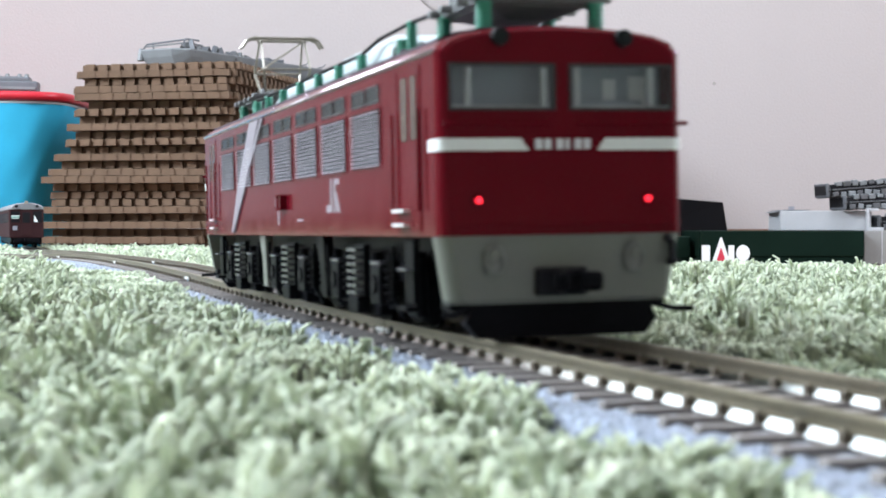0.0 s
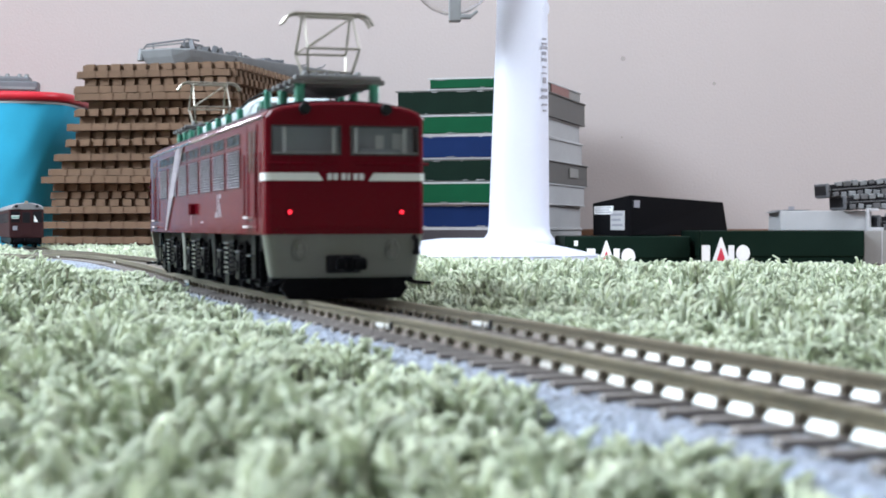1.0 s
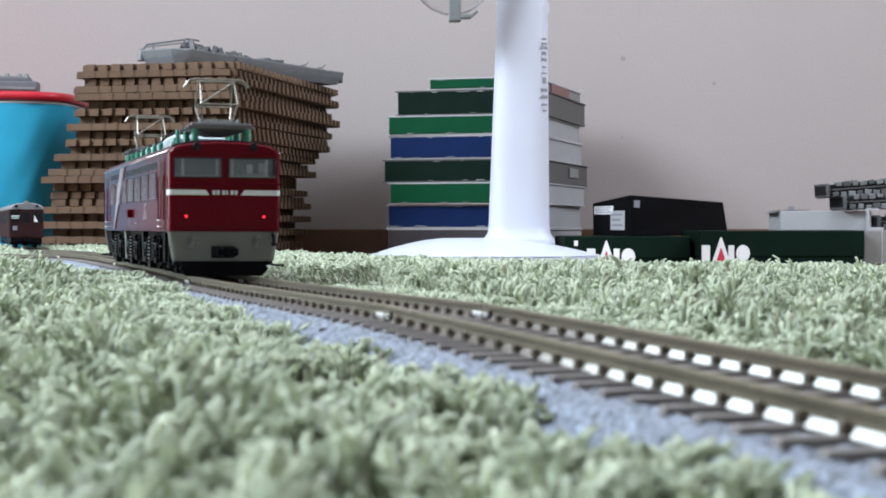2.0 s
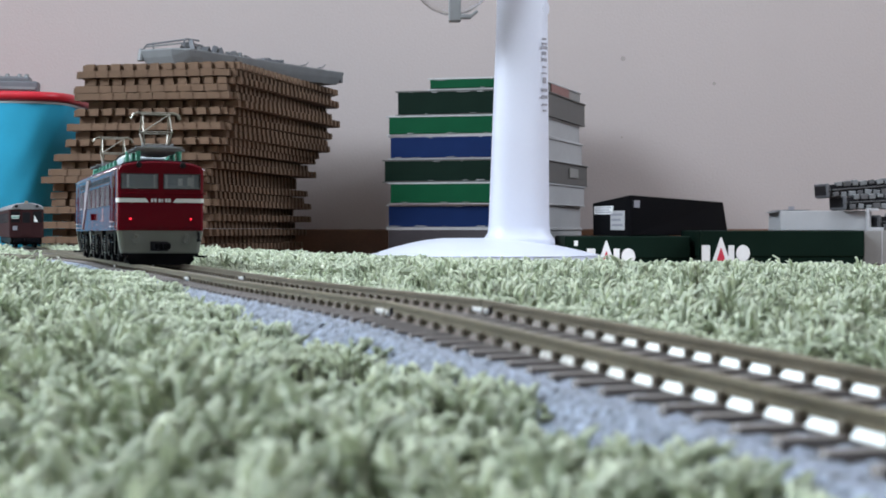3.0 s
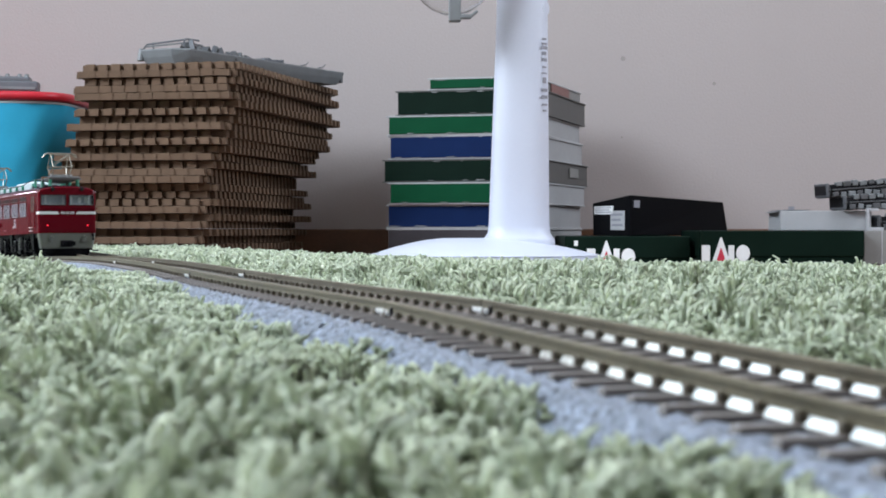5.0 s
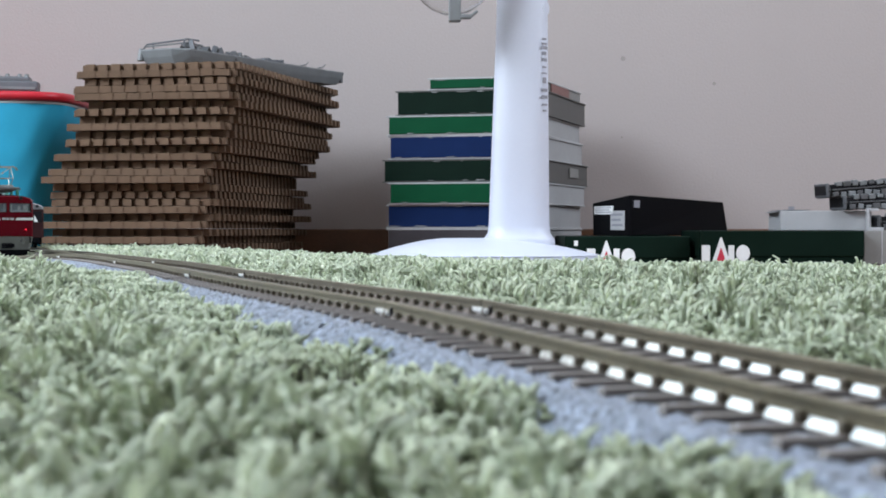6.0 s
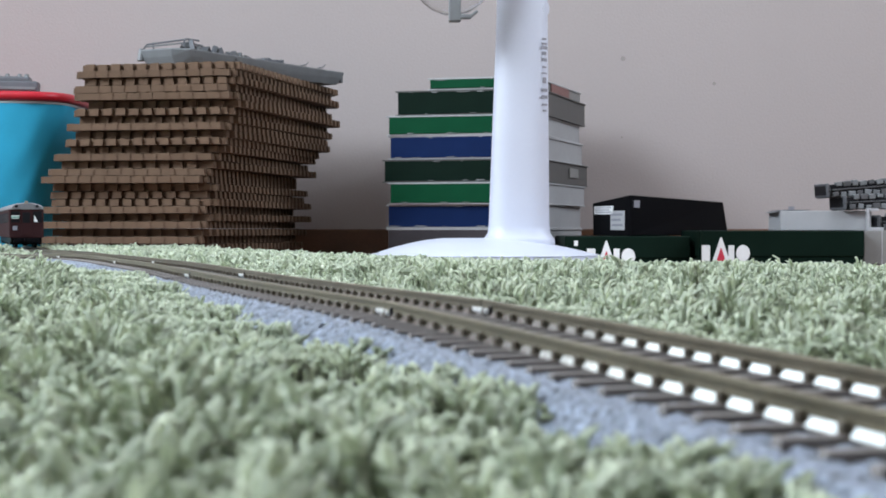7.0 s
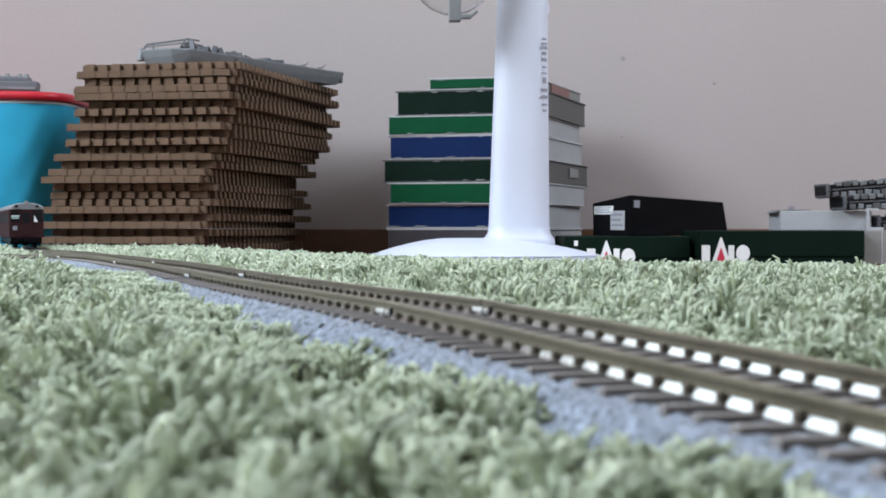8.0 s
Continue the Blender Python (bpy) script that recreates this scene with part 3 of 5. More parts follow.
def wheelset():
    bm = B()
    for sx in (-1, 1):
        rod(bm, (sx * 7.4, 0, 0), (sx * 7.95, 0, 0), 7.5, 7.5, 28)
        rod(bm, (sx * 7.95, 0, 0), (sx * 10.6, 0, 0), 6.95, 6.7, 28)
        for k in range(6):
            a = k * math.tau / 6
            rod(bm, (sx * 10.5, 4.0 * math.cos(a), 4.0 * math.sin(a)), (sx * 11.0, 4.0 * math.cos(a), 4.0 * math.sin(a)), 1.0, 0.8, 6)
    rod(bm, (-12, 0, 0), (12, 0, 0), 1.2, 1.2, 10)
    return scaled(bm)


def pantograph(top, y0):
    g = new("pantograph")
    g.parent = top
    g.matrix_basis = pose(0, y0 * MM, 0)
    tagged(g, "raised diamond pantograph of thin pale metal bars")
    bm = B()
    for x in (-8, 8):
        box(bm, x - 0.8, x + 0.8, -11, 11, 46.2, 47.3, 0.2)
    for y in (-10, -4, 4, 10):
        box(bm, -10.5, 10.5, y - 0.8, y + 0.8, 46.3, 47.4, 0.2)
    rod(bm, (-6, -2.5, 48), (6, -2.5, 48), 1.3, 1.3, 10)
    rod(bm, (-3, 3.5, 48), (7, 3.5, 48), 1.0, 1.0, 10)
    for k in range(6):
        rod(bm, (-6 + k * 2.4, -2.5, 48), (-5.2 + k * 2.4, -2.5, 48), 1.9, 1.9, 10)
    box(bm, -9.5, 9.5, -11.5, -9.0, 47.0, 48.2, 0.3)
    loft(bm, [[(-3.0, -5, 44.4), (3.0, -5, 44.4), (3.0, 5, 44.4), (-3.0, 5, 44.4)], [(-7.5, -9, 45.8), (7.5, -9, 45.8), (7.5, 9, 45.8), (-7.5, 9, 45.8)], [(-8, -9.5, 46.4), (8, -9.5, 46.4), (8, 9.5, 46.4), (-8, 9.5, 46.4)]])
    part("base_frame", scaled(bm), M["greyplastic"], g, "grey base frame")
    for e in (-1, 1):
        for x, xk, xt in ((-4.6, -5.8, -5.4), (4.6, 5.8, 5.4)):
            bm = rod(B(), (x, e * 1.5, 47.6), (xk, e * 6.8, 54.4), 0.34, 0.30, 6)
            part("lower_arm", scaled(bm), M["brass"], g)
            bm = rod(B(), (xk, e * 6.8, 54.4), (xt, e * 1.2, 62.0), 0.30, 0.26, 6)
            part("upper_arm", scaled(bm), M["brass"], g)
        part("cross_bar", scaled(rod(B(), (-5.8, e * 6.8, 54.4), (5.8, e * 6.8, 54.4), 0.28, 0.28, 6)), M["brass"], g)
        part("brace", scaled(rod(B(), (-5.8, e * 6.8, 54.4), (5.4, e * 1.2, 62.0), 0.2, 0.2, 6)), M["brass"], g)
        part("cross_bar", scaled(rod(B(), (-4.9, e * 3.2, 49.6), (4.9, e * 3.2, 49.6), 0.24, 0.24, 6)), M["brass"], g)
    bm = B()
    for e in (-1.6, 1.6):
        line(bm, [(-10.2, e, 60.2), (-9.0, e, 62.0), (-7.6, e, 62.6), (7.6, e, 62.6), (9.0, e, 62.0), (10.2, e, 60.2)], 0.34)
    for x in (-6.9, 6.9):
        rod(bm, (x, -1.6, 62.9), (x, 1.6, 62.9), 0.3, 0.3, 6)
    rod(bm, (-6.2, 0, 62.0), (6.2, 0, 62.0), 0.35, 0.35, 6)
    part("collector_head", scaled(bm), M["brass"], g)


def insulator(bm, x, y, z0, h, r=1.0):
    """One turned piece with thin ribs."""
    n = max(4, int(h / 0.62))
    prof = [(z0, r * 0.95)]
    for k in range(n):
        z, st = z0 + k * h / n, h / n
        prof += [(z + st * 0.25, r * 0.86), (z + st * 0.35, r * 1.14), (z + st * 0.75, r * 1.06), (z + st * 0.85, r * 0.86)]
    prof.append((z0 + h, r * 0.8))
    loft(bm, [[(x + rr * math.cos(q), y + rr * math.sin(q), z) for q in [i * math.tau / 12 for i in range(12)]] for z, rr in prof])


def cab_end(top, far):
    """All that one end of the body carries."""
    g = pose(0, 0, 0) if not far else pose(0, LEN * MM, 0, 0, 0, 180)

    def add(name, bm, m, label="", parent=None):
        scaled(bm)
        if parent is None:
            bmesh.ops.transform(bm, matrix=g, verts=bm.verts[:])
            return part(name, bm, m, top, label)
        bmesh.ops.transform(bm, matrix=g, verts=bm.verts[:])
        return part(name, bm, m, parent, label)
    # glazing
    for x0, x1 in ((-15.75, -1.15), (1.15, 15.75)):
        bm = B()
        for a, b, c, d in ((x0 - 0.2, x1 + 0.2, 36.55, 36.95), (x0 - 0.2, x1 + 0.2, 30.65, 31.05), (x0 - 0.2, x0 + 0.15, 31.05, 36.55), (x1 - 0.15, x1 + 0.2, 31.05, 36.55)):
            box(bm, a, b, -0.22, 0.5, c, d, 0.08)
        fr = add("windscreen_frame", bm, M["rubber"], "black rubber windscreen surround")
        bm = B()
        o = x0 + 2.3 if x0 < 0 else x1 - 3.1
        i = x1 - 1.7 if x0 < 0 else x0 + 0.8
        for a, b, c, d in ((o, o + 0.8, 31.0, 36.6), (i, i + 0.8, 31.0, 36.6), (x0 + 0.2, x1 - 0.2, 31.0, 31.35)):
            box(bm, a, b, 0.55, 1.1, c, d)
        add("inner_sash", bm, M["sash"], "silver inner sash", fr)
        pane = add("pane", box(B(), x0, x1, 0.1, 0.4, 30.9, 36.7), M["glass"], "", fr)
        pane.visible_shadow = False
    bm = B()
    box(bm, -15.8, 15.8, 4.2, 4.8, 15, 37.5)
    box(bm, -15.8, 15.8, 1.4, 4.2, 30.0, 30.6)
    box(bm, 3.5, 12.5, 2.2, 4.2, 30, 32.2, 0.3)
    add("cab_interior", bm, M["cabwall"], "pale green cab interior")
    # white panels stand for daylight seen through the rear windows, no openings cut
    bm = box(B(), 7.4, 9.2, 3.9, 4.25, 31.6, 35.2)
    box(bm, 11.2, 13.6, 3.9, 4.25, 31.6, 35.6)
    add("rear_cab_window", bm, M["white"], "white panel for the daylight through the rear cab windows")
    # stripe in three pieces round the nose
    for s in (-1, 1):
        pts = [(s * 4.9, 25.3), (s * 6.0, 26.95), (s * 16.1, 26.95), (s * 16.1, 25.3)]
        bm = slab(B(), pts, -0.12, 0.02, "y")
        slab(bm, [(s * 16.1, -0.12), (s * 16.9, 0.18), (s * 17.3, 0.7), (s * 17.54, 1.8), (s * 17.54, 5.0), (s * 17.3, 5.0), (s * 17.2, 2.0), (s * 16.5, 0.8)], 25.3, 26.95, "z")
        add("nose_stripe", bm, M["cream"], "cream-white warning stripe")
    # running number kept as plain bars
    x = -4.0
    for w, gap in ((1.0, 0.3), (1.0, 0.7), (1.0, 0.3), (0.6, 0.7), (1.0, 0.3), (1.0, 0)):
        add("number_bar", box(B(), x, x + w, -0.22, 0.02, 25.45, 26.85, 0.1), M["sash"], "raised silver bar")
        x += w + gap
    # rails, lamps and small fittings
    bm = B()
    for a, b in ((-16.9, -2.0), (2.0, 17.9)):
        line(bm, [(a, -0.55, 28.9), (b, -0.55, 28.9)], 0.3)
        for x in (a + 1, (a + b) / 2, b - 1.4):
            rod(bm, (x, 0, 28.9), (x, -0.55, 28.9), 0.16, 0.16, 6)
    add("handrail", bm, M["red"])
    add("drip_strip", box(B(), -16, 16, -0.25, 0.0, 15.1, 15.5, 0.1), M["red"])
    for s in (-1, 1):
        bm = rod(B(), (s * 8.8, 1.5, 40.4), (s * 8.8, -1.0, 40.4), 1.35, 1.15, 18)
        h = add("headlight", bm, M["black"], "black round headlight housing")
        add("headlight_lens", rod(B(), (s * 8.8, -1.0, 40.4), (s * 8.8, -1.1, 40.4), 0.85, 0.8, 16), M["lens"], "", h)
        bm = rod(B(), (s * 12.1, 0.2, 18.7), (s * 12.1, -0.35, 18.7), 0.95, 0.8, 16)
        h = add("tail_lamp", bm, M["red"])
        add("tail_lamp_lens", rod(B(), (s * 12.1, -0.3, 18.7), (s * 12.1, -0.55, 18.7), 0.46, 0.36, 14), M["lens"] if far else M["lamp"], "" if far else "glowing red lamp lens", h)
        bm = B()
        for k in range(20):
            a, b = k * math.tau / 20, (k + 1) * math.tau / 20
            rod(bm, (s * 10 + 1.25 * math.cos(a), -0.1, 10.8 + 1.9 * math.sin(a)), (s * 10 + 1.25 * math.cos(b), -0.1, 10.8 + 1.9 * math.sin(b)), 0.26, 0.26, 6)
        box(bm, s * 10 - 0.9, s * 10 + 0.9, -0.2, 1.8, 9.0, 12.4, 0.3)
        j = add("jumper_socket", bm, M["socket"], "dull grey jumper socket with a raised rim")
        add("socket_cap", rod(B(), (s * 10.0, 0.3, 11.5), (s * 10.0, -0.75, 11.5), 0.85, 0.7, 16), M["grey"], "", j)
        add("socket_cap", rod(B(), (s * 10.0, 0.3, 9.8), (s * 10.0, -0.5, 9.8), 0.55, 0.5, 14), M["socket"], "", j)
    # skirt, tapering downward
    rings = []
    for z, hw, yy in ((14.0, 17.3, 0.30), (9.5, 16.55, 0.55), (5.4, 15.85, 0.8), (4.8, 15.5, 1.1)):
        r = 1.7
        rings.append([(-hw, yy + 4.2, z), (-hw, yy + r, z), (-hw + 0.18 * r, yy + 0.5 * r, z), (-hw + 0.5 * r, yy + 0.18 * r, z), (-hw + r, yy, z), (hw - r, yy, z), (hw - 0.5 * r, yy + 0.18 * r, z), (hw - 0.18 * r, yy + 0.5 * r, z), (hw, yy + r, z), (hw, yy + 4.2, z)])
    add("skirt", loft(B(), rings), M["grey"], "grey painted end skirt")
    bm = box(B(), -4.2, 3.2, -0.3, 3, 5.8, 9.6, 0.4)
    add("coupler_pocket", bm, M["black"])
    bm = box(B(), -1.7, 1.7, -4.6, 0, 6.3, 9.3, 0.6)
    box(bm, 0.3, 3.4, -6.0, -3.2, 6.5, 9.1, 0.7)
    box(bm, -3.2, -1.2, -5.4, -3.4, 6.6, 9.0, 0.5)
    add("coupler", bm, M["under"], "dark grey knuckle coupler")
    bm = slab(B(), [(-12.5, 4.9), (12.5, 4.9), (13.8, 2.4), (12, 0.25), (-12, 0.25), (-13.8, 2.4)], 1.2, 3.4, "y")
    box(bm, -15.5, 15.5, 2.5, 7, 3.9, 5.1, 0.2)
    add("pilot", bm, M["under"], "dark grey pilot plate")
    add("footstep", line(B(), [(13.0, 1.0, 4.4), (15.6, 0.0, 3.6), (18.6, -0.2, 3.5)], 0.4), M["under"])
    add("footstep", line(B(), [(-13.0, 1.0, 4.4), (-15.6, 0.0, 3.6), (-17.2, 0.4, 3.5)], 0.4), M["under"])
    bm = line(B(), [(15.0, 0.4, 13.4), (15.2, -0.9, 12.6), (15.2, -0.9, 10.6)], 0.55)
    rod(bm, (15.2, -0.9, 10.6), (15.2, -0.9, 9.6), 0.8, 0.8, 10)
    add("brake_hose", bm, M["black"])
    # cab side doors
    for s in (-1, 1):
        d = add("cab_door", box(B(), s * (HALF - 0.12), s * (HALF + 0.10), 9.0, 21.0, 14.6, 37.4, 0.08), M["red"], "red side door")
        bm = B()
        for a, b in ((10.8, 13.6), (15.6, 19.0)):
            box(bm, s * (HALF - 0.1), s * (HALF + 0.16), a, b, 27.4, 36.3, 0.05)
        add("door_window", bm, M["tan"], "tan glazed door window", d)
        bm = B()
        for y in (8.2, 22.2):
            line(bm, [(s * 18.0, y, 17.5), (s * 18.0, y, 31.5)], 0.22)
        add("grab_rail", bm, M["red"], "", d)
        for z in (17.6, 15.6):
            bm = box(B(), s * HALF, s * (HALF + 1.1), 15.0, 21.5, z - 0.2, z + 0.2)
            add("door_step", bm, M["cream"], "bright white step edge", d)


def engine():
    top = thing("model_locomotive", pose(0, 0, 0), "red model electric locomotive with grey skirt running on the track", "model locomotive")
    bm = B()
    stations = [(0.0, 16.1, -0.6), (0.35, 16.75, -0.2), (0.9, 17.15, 0.0), (2.0, HALF, 0.0), (40, HALF, 0), (110, HALF, 0), (180, HALF, 0), (LEN - 2.0, HALF, 0.0), (LEN - 0.9, 17.15, 0.0), (LEN - 0.35, 16.75, -0.2), (LEN, 16.1, -0.6)]
    loft(bm, [shell_ring(y, h, t) for y, h, t in stations], cap0=False, cap1=False)
    cab_front(bm, 0.0, 16.1, True)
    cab_front(bm, LEN, 16.1, False)
    bmesh.ops.remove_doubles(bm, verts=bm.verts[:], dist=0.001)
    part("body", scaled(bm), M["red"], top, "glossy dark red body shell")
    for far in (False, True):
        cab_end(top, far)
    # roof skin, gutters
    bm = B()
    rings = []
    for y in (6.0, 60, 110, 160, LEN - 6):
        ring = [(p[0] * 0.965, y, p[2] + 0.75) for p in shell_ring(y, HALF)[3:12]]
        rings.append(ring + [(p[0], y, 38.4) for p in reversed(ring)])
    loft(bm, rings)
    part("roof", scaled(bm), M["roof"], top, "dark glossy roof")
    # gutter in pale silver metal: the highlight along the red edge, as colour
    for s in (-1, 1):
        bm = rod(B(), (s * 17.35, 2.0, 38.75), (s * 17.35, LEN - 2.0, 38.75), 0.42, 0.42, 14)
        for y in (52, 86, 120, 154):
            rod(bm, (s * 17.2, y, 39.2), (s * 17.2, y + 1.2, 39.4), 0.4, 0.4, 6)
        part("gutter", scaled(bm), M["gloss"], top, "red roof gutter coloured silver for its highlight", smooth=True)
    # side panels
    blades = {}
    for s in (-1, 1):
        bm = slab(B(), [(s * (HALF + 0.05), 0.10), (s * (HALF + 0.42), 0.0), (s * (HALF + 0.42), 0.10), (s * (HALF + 0.05), 0.20)], 0.4, 19.1, "y")
        bmesh.ops.recalc_face_normals(bm, faces=bm.faces[:])
        blades[s] = bpy.data.meshes.new("louvre_blade")
        scaled(bm).to_mesh(blades[s])
        bm.free()
        blades[s].materials.append(M["louvre"])
        for i in range(7):
            y = 31.0 + i * 23.2
            bm = B()
            for a, b, c, d in ((y, y + 19.5, 24.2, 24.5), (y, y + 19.5, 33.1, 33.4), (y, y + 0.4, 24.5, 33.1), (y + 19.1, y + 19.5, 24.5, 33.1)):
                box(bm, s * (HALF - 0.05), s * (HALF + 0.18), a, b, c, d)
            lv = part("louvre_panel", scaled(bm), M["red"], top)
            # flat black sheet puts the shade between the blades into colour
            part("louvre_back", scaled(box(B(), s * (HALF - 0.02), s * (HALF + 0.05), y + 0.4, y + 19.1, 24.5, 33.1)), M["under"], lv, "black sheet for the shade behind the blades")
            for k in range(13):
                blade = new("louvre_blade", blades[s])
                blade.parent = lv
                blade.location = (0, y * MM, (24.7 + k * 0.66) * MM)
            for a in (y + 0.8, y + 10.4):
                bm = B()
                for p, q, u, v in ((a, a + 8.6, 34.1, 34.35), (a, a + 8.6, 36.5, 36.75), (a, a + 0.3, 34.35, 36.5), (a + 8.3, a + 8.6, 34.35, 36.5)):
                    box(bm, s * (HALF - 0.05), s * (HALF + 0.16), p, q, u, v)
                w = part("side_window", scaled(bm), M["rubber"], top)
                part("pane", scaled(box(B(), s * (HALF - 0.05), s * (HALF + 0.06), a + 0.3, a + 8.3, 34.35, 36.5)), M["lens"], w)
        # diagonal silver meteor stripe
        bm = B()
        for pts in (((136, 38.2), (147, 38.2), (165, 24), (174, 14.6), (171.2, 14.6), (155, 24)), ((131, 38.2), (133.5, 38.2), (149, 29), (147, 29))):
            slab(bm, pts, s * (HALF - 0.02), s * (HALF + 0.40), "x")
        part("meteor_stripe", scaled(bm), M["meteor"], top, "silver-white diagonal meteor stripe")
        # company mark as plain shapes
        bm = box(B(), s * (HALF - 0.02), s * (HALF + 0.06), 66.0, 67.4, 18.0, 23.6, 0)
        box(bm, s * (HALF - 0.02), s * (HALF + 0.06), 67.4, 70.6, 17.9, 19.2, 0)
        box(bm, s * (HALF - 0.02), s * (HALF + 0.06), 60.5, 64.6, 22.6, 23.6, 0)
        box(bm, s * (HALF - 0.02), s * (HALF + 0.06), 63.4, 64.8, 17.9, 22.6, 0)
        slab(bm, [(60, 17.9), (62.2, 17.9), (63.9, 21), (62.4, 21.4)], s * (HALF - 0.02), s * (HALF + 0.06), "x")
        part("company_mark", scaled(bm), M["meteor"], top, "pale grey printed mark")
        bm = box(B(), s * (HALF - 0.02), s * (HALF + 0.9), 108, 112.5, 19.2, 21.6, 0.3)
        part("side_marker", scaled(bm), M["red"], top, "small side marker lamp housing")
        bm = box(B(), s * (HALF - 0.02), s * (HALF + 0.1), 113.5, 119, 19.5, 21.4, 0)
        box(bm, s * (HALF - 0.02), s * (HALF + 0.1), 115, 116.5, 16.0, 18.8, 0)
        box(bm, s * (HALF - 0.02), s * (HALF + 0.08), 91, 97, 16.6, 17.0, 0)
        part("side_plate", scaled(bm), M["meteor"], top, "small grey data plates")
    bm = box(B(), -12, 12, 14, LEN - 14, 11.8, 14.0)
    part("underframe", scaled(bm), M["under"], top, "black underframe")
    for s in (-1, 1):
        for y in (80, 139):
            bm = slab(B(), [(y - 1, 14), (y + 6, 14), (y + 2, 8.5), (y + 1, 3.2), (y - 3.6, 3.2), (y - 2, 8.5)], s * 14.6, s * 16.4, "x")
            part("side_tank", scaled(bm), M["grey"] if y > 100 else M["under"], top, "slanted box hung under the frame")
    for y in (52, 110, 168):
        bogie(top, y)
    for s in (-1, 1):
        for y in (20, LEN - 20):
            bm = box(B(), s * 15.9 - 0.5, s * 15.9 + 0.5, y - 2.4, y + 2.4, 4.2, 13.6, 0.2)
            box(bm, s * 16.6 - 1.0, s * 16.6 + 1.0, y - 2.6, y + 2.6, 3.2, 4.0, 0.15)
            st = part("foot_step", scaled(bm), M["under"], top, "black hanging step")
            part("step_tread", scaled(box(B(), s * 16.7 - 0.9, s * 16.7 + 0.9, y - 2.4, y + 2.4, 9.0, 9.4, 0.1)), M["greymetal"], st, "grey metal tread")
            bm = box(B(), s * 13.6 - 0.9, s * 13.6 + 0.9, y + 3, y + 9, 2.0, 10.4, 0.5)
            part("sand_box", scaled(bm), M["under"], top)
    wheels = []
    w0 = None
    for y in (52, 110, 168):
        for dy in (-14.4, 14.4):
            if w0 is None:
                w0 = part("wheelset", wheelset(), M["under"], top, "dark metal wheelset")
                w = w0
            else:
                w = new("wheelset", w0.data)
                w.parent = top
                tagged(w, "dark metal wheelset")
            wheels.append((w, (y + dy) * MM))
    # roof equipment
    for y in (18.5, LEN - 18.5):
        pantograph(top, y)
        for x in (-8.2, 8.2):
            for e in (-10.0, 9.5):
                bm = B()
                insulator(bm, x, y + e, 41.0, 5.4, 1.15)
                part("insulator", scaled(bm), M["insul"], top, "ribbed green insulator")
    bm = B()
    rings = []
    for y, k in ((53, 0.65), (56, 0.86), (96, 0.82), (98, 0.70), (150, 0.70), (158, 0.45)):
        rings.append([(-10.2, y, 40.8), (-9.8, y, 41 + 5.2 * k), (-8.2, y, 41 + 7.0 * k), (8.2, y, 41 + 7.0 * k), (9.8, y, 41 + 5.2 * k), (10.2, y, 40.8)])
    part("roof_cover", scaled(loft(B(), rings)), M["cover"], top, "pale blue-grey roof equipment cover")
    for x in (-11.8, 11.8):
        for y in (44, 50, 66, 84, 102, 120, 138, 156, 170):
            h = 7.2 if y == 44 else 5.0 if y == 50 else 4.0
            bm = B()
            insulator(bm, x * (0.75 if y < 52 else 1.0), y, 40.6, h, 0.88)
            part("insulator", scaled(bm), M["insul"], top, "ribbed green insulator")
        bm = line(B(), [(x * 0.75, 27, 47.2), (x * 0.75, 44, 47.6), (x * 0.9, 58, 46.5), (x, 66, 44.7), (x, 170, 44.7)], 0.35)
        part("bus_wire", scaled(bm), M["under"], top)
    bm = rod(B(), (-8.2, 47, 40.5), (-8.2, 47, 43.6), 2.8, 1.9, 16)
    box(bm, -3, 5, 44, 50, 41, 44.6, 0.5)
    part("circuit_breaker", scaled(bm), M["black"], top)
    return top, wheels


loco, wheels = engine()

# ---------------------------------------------------------------- the brown railcar on the second track


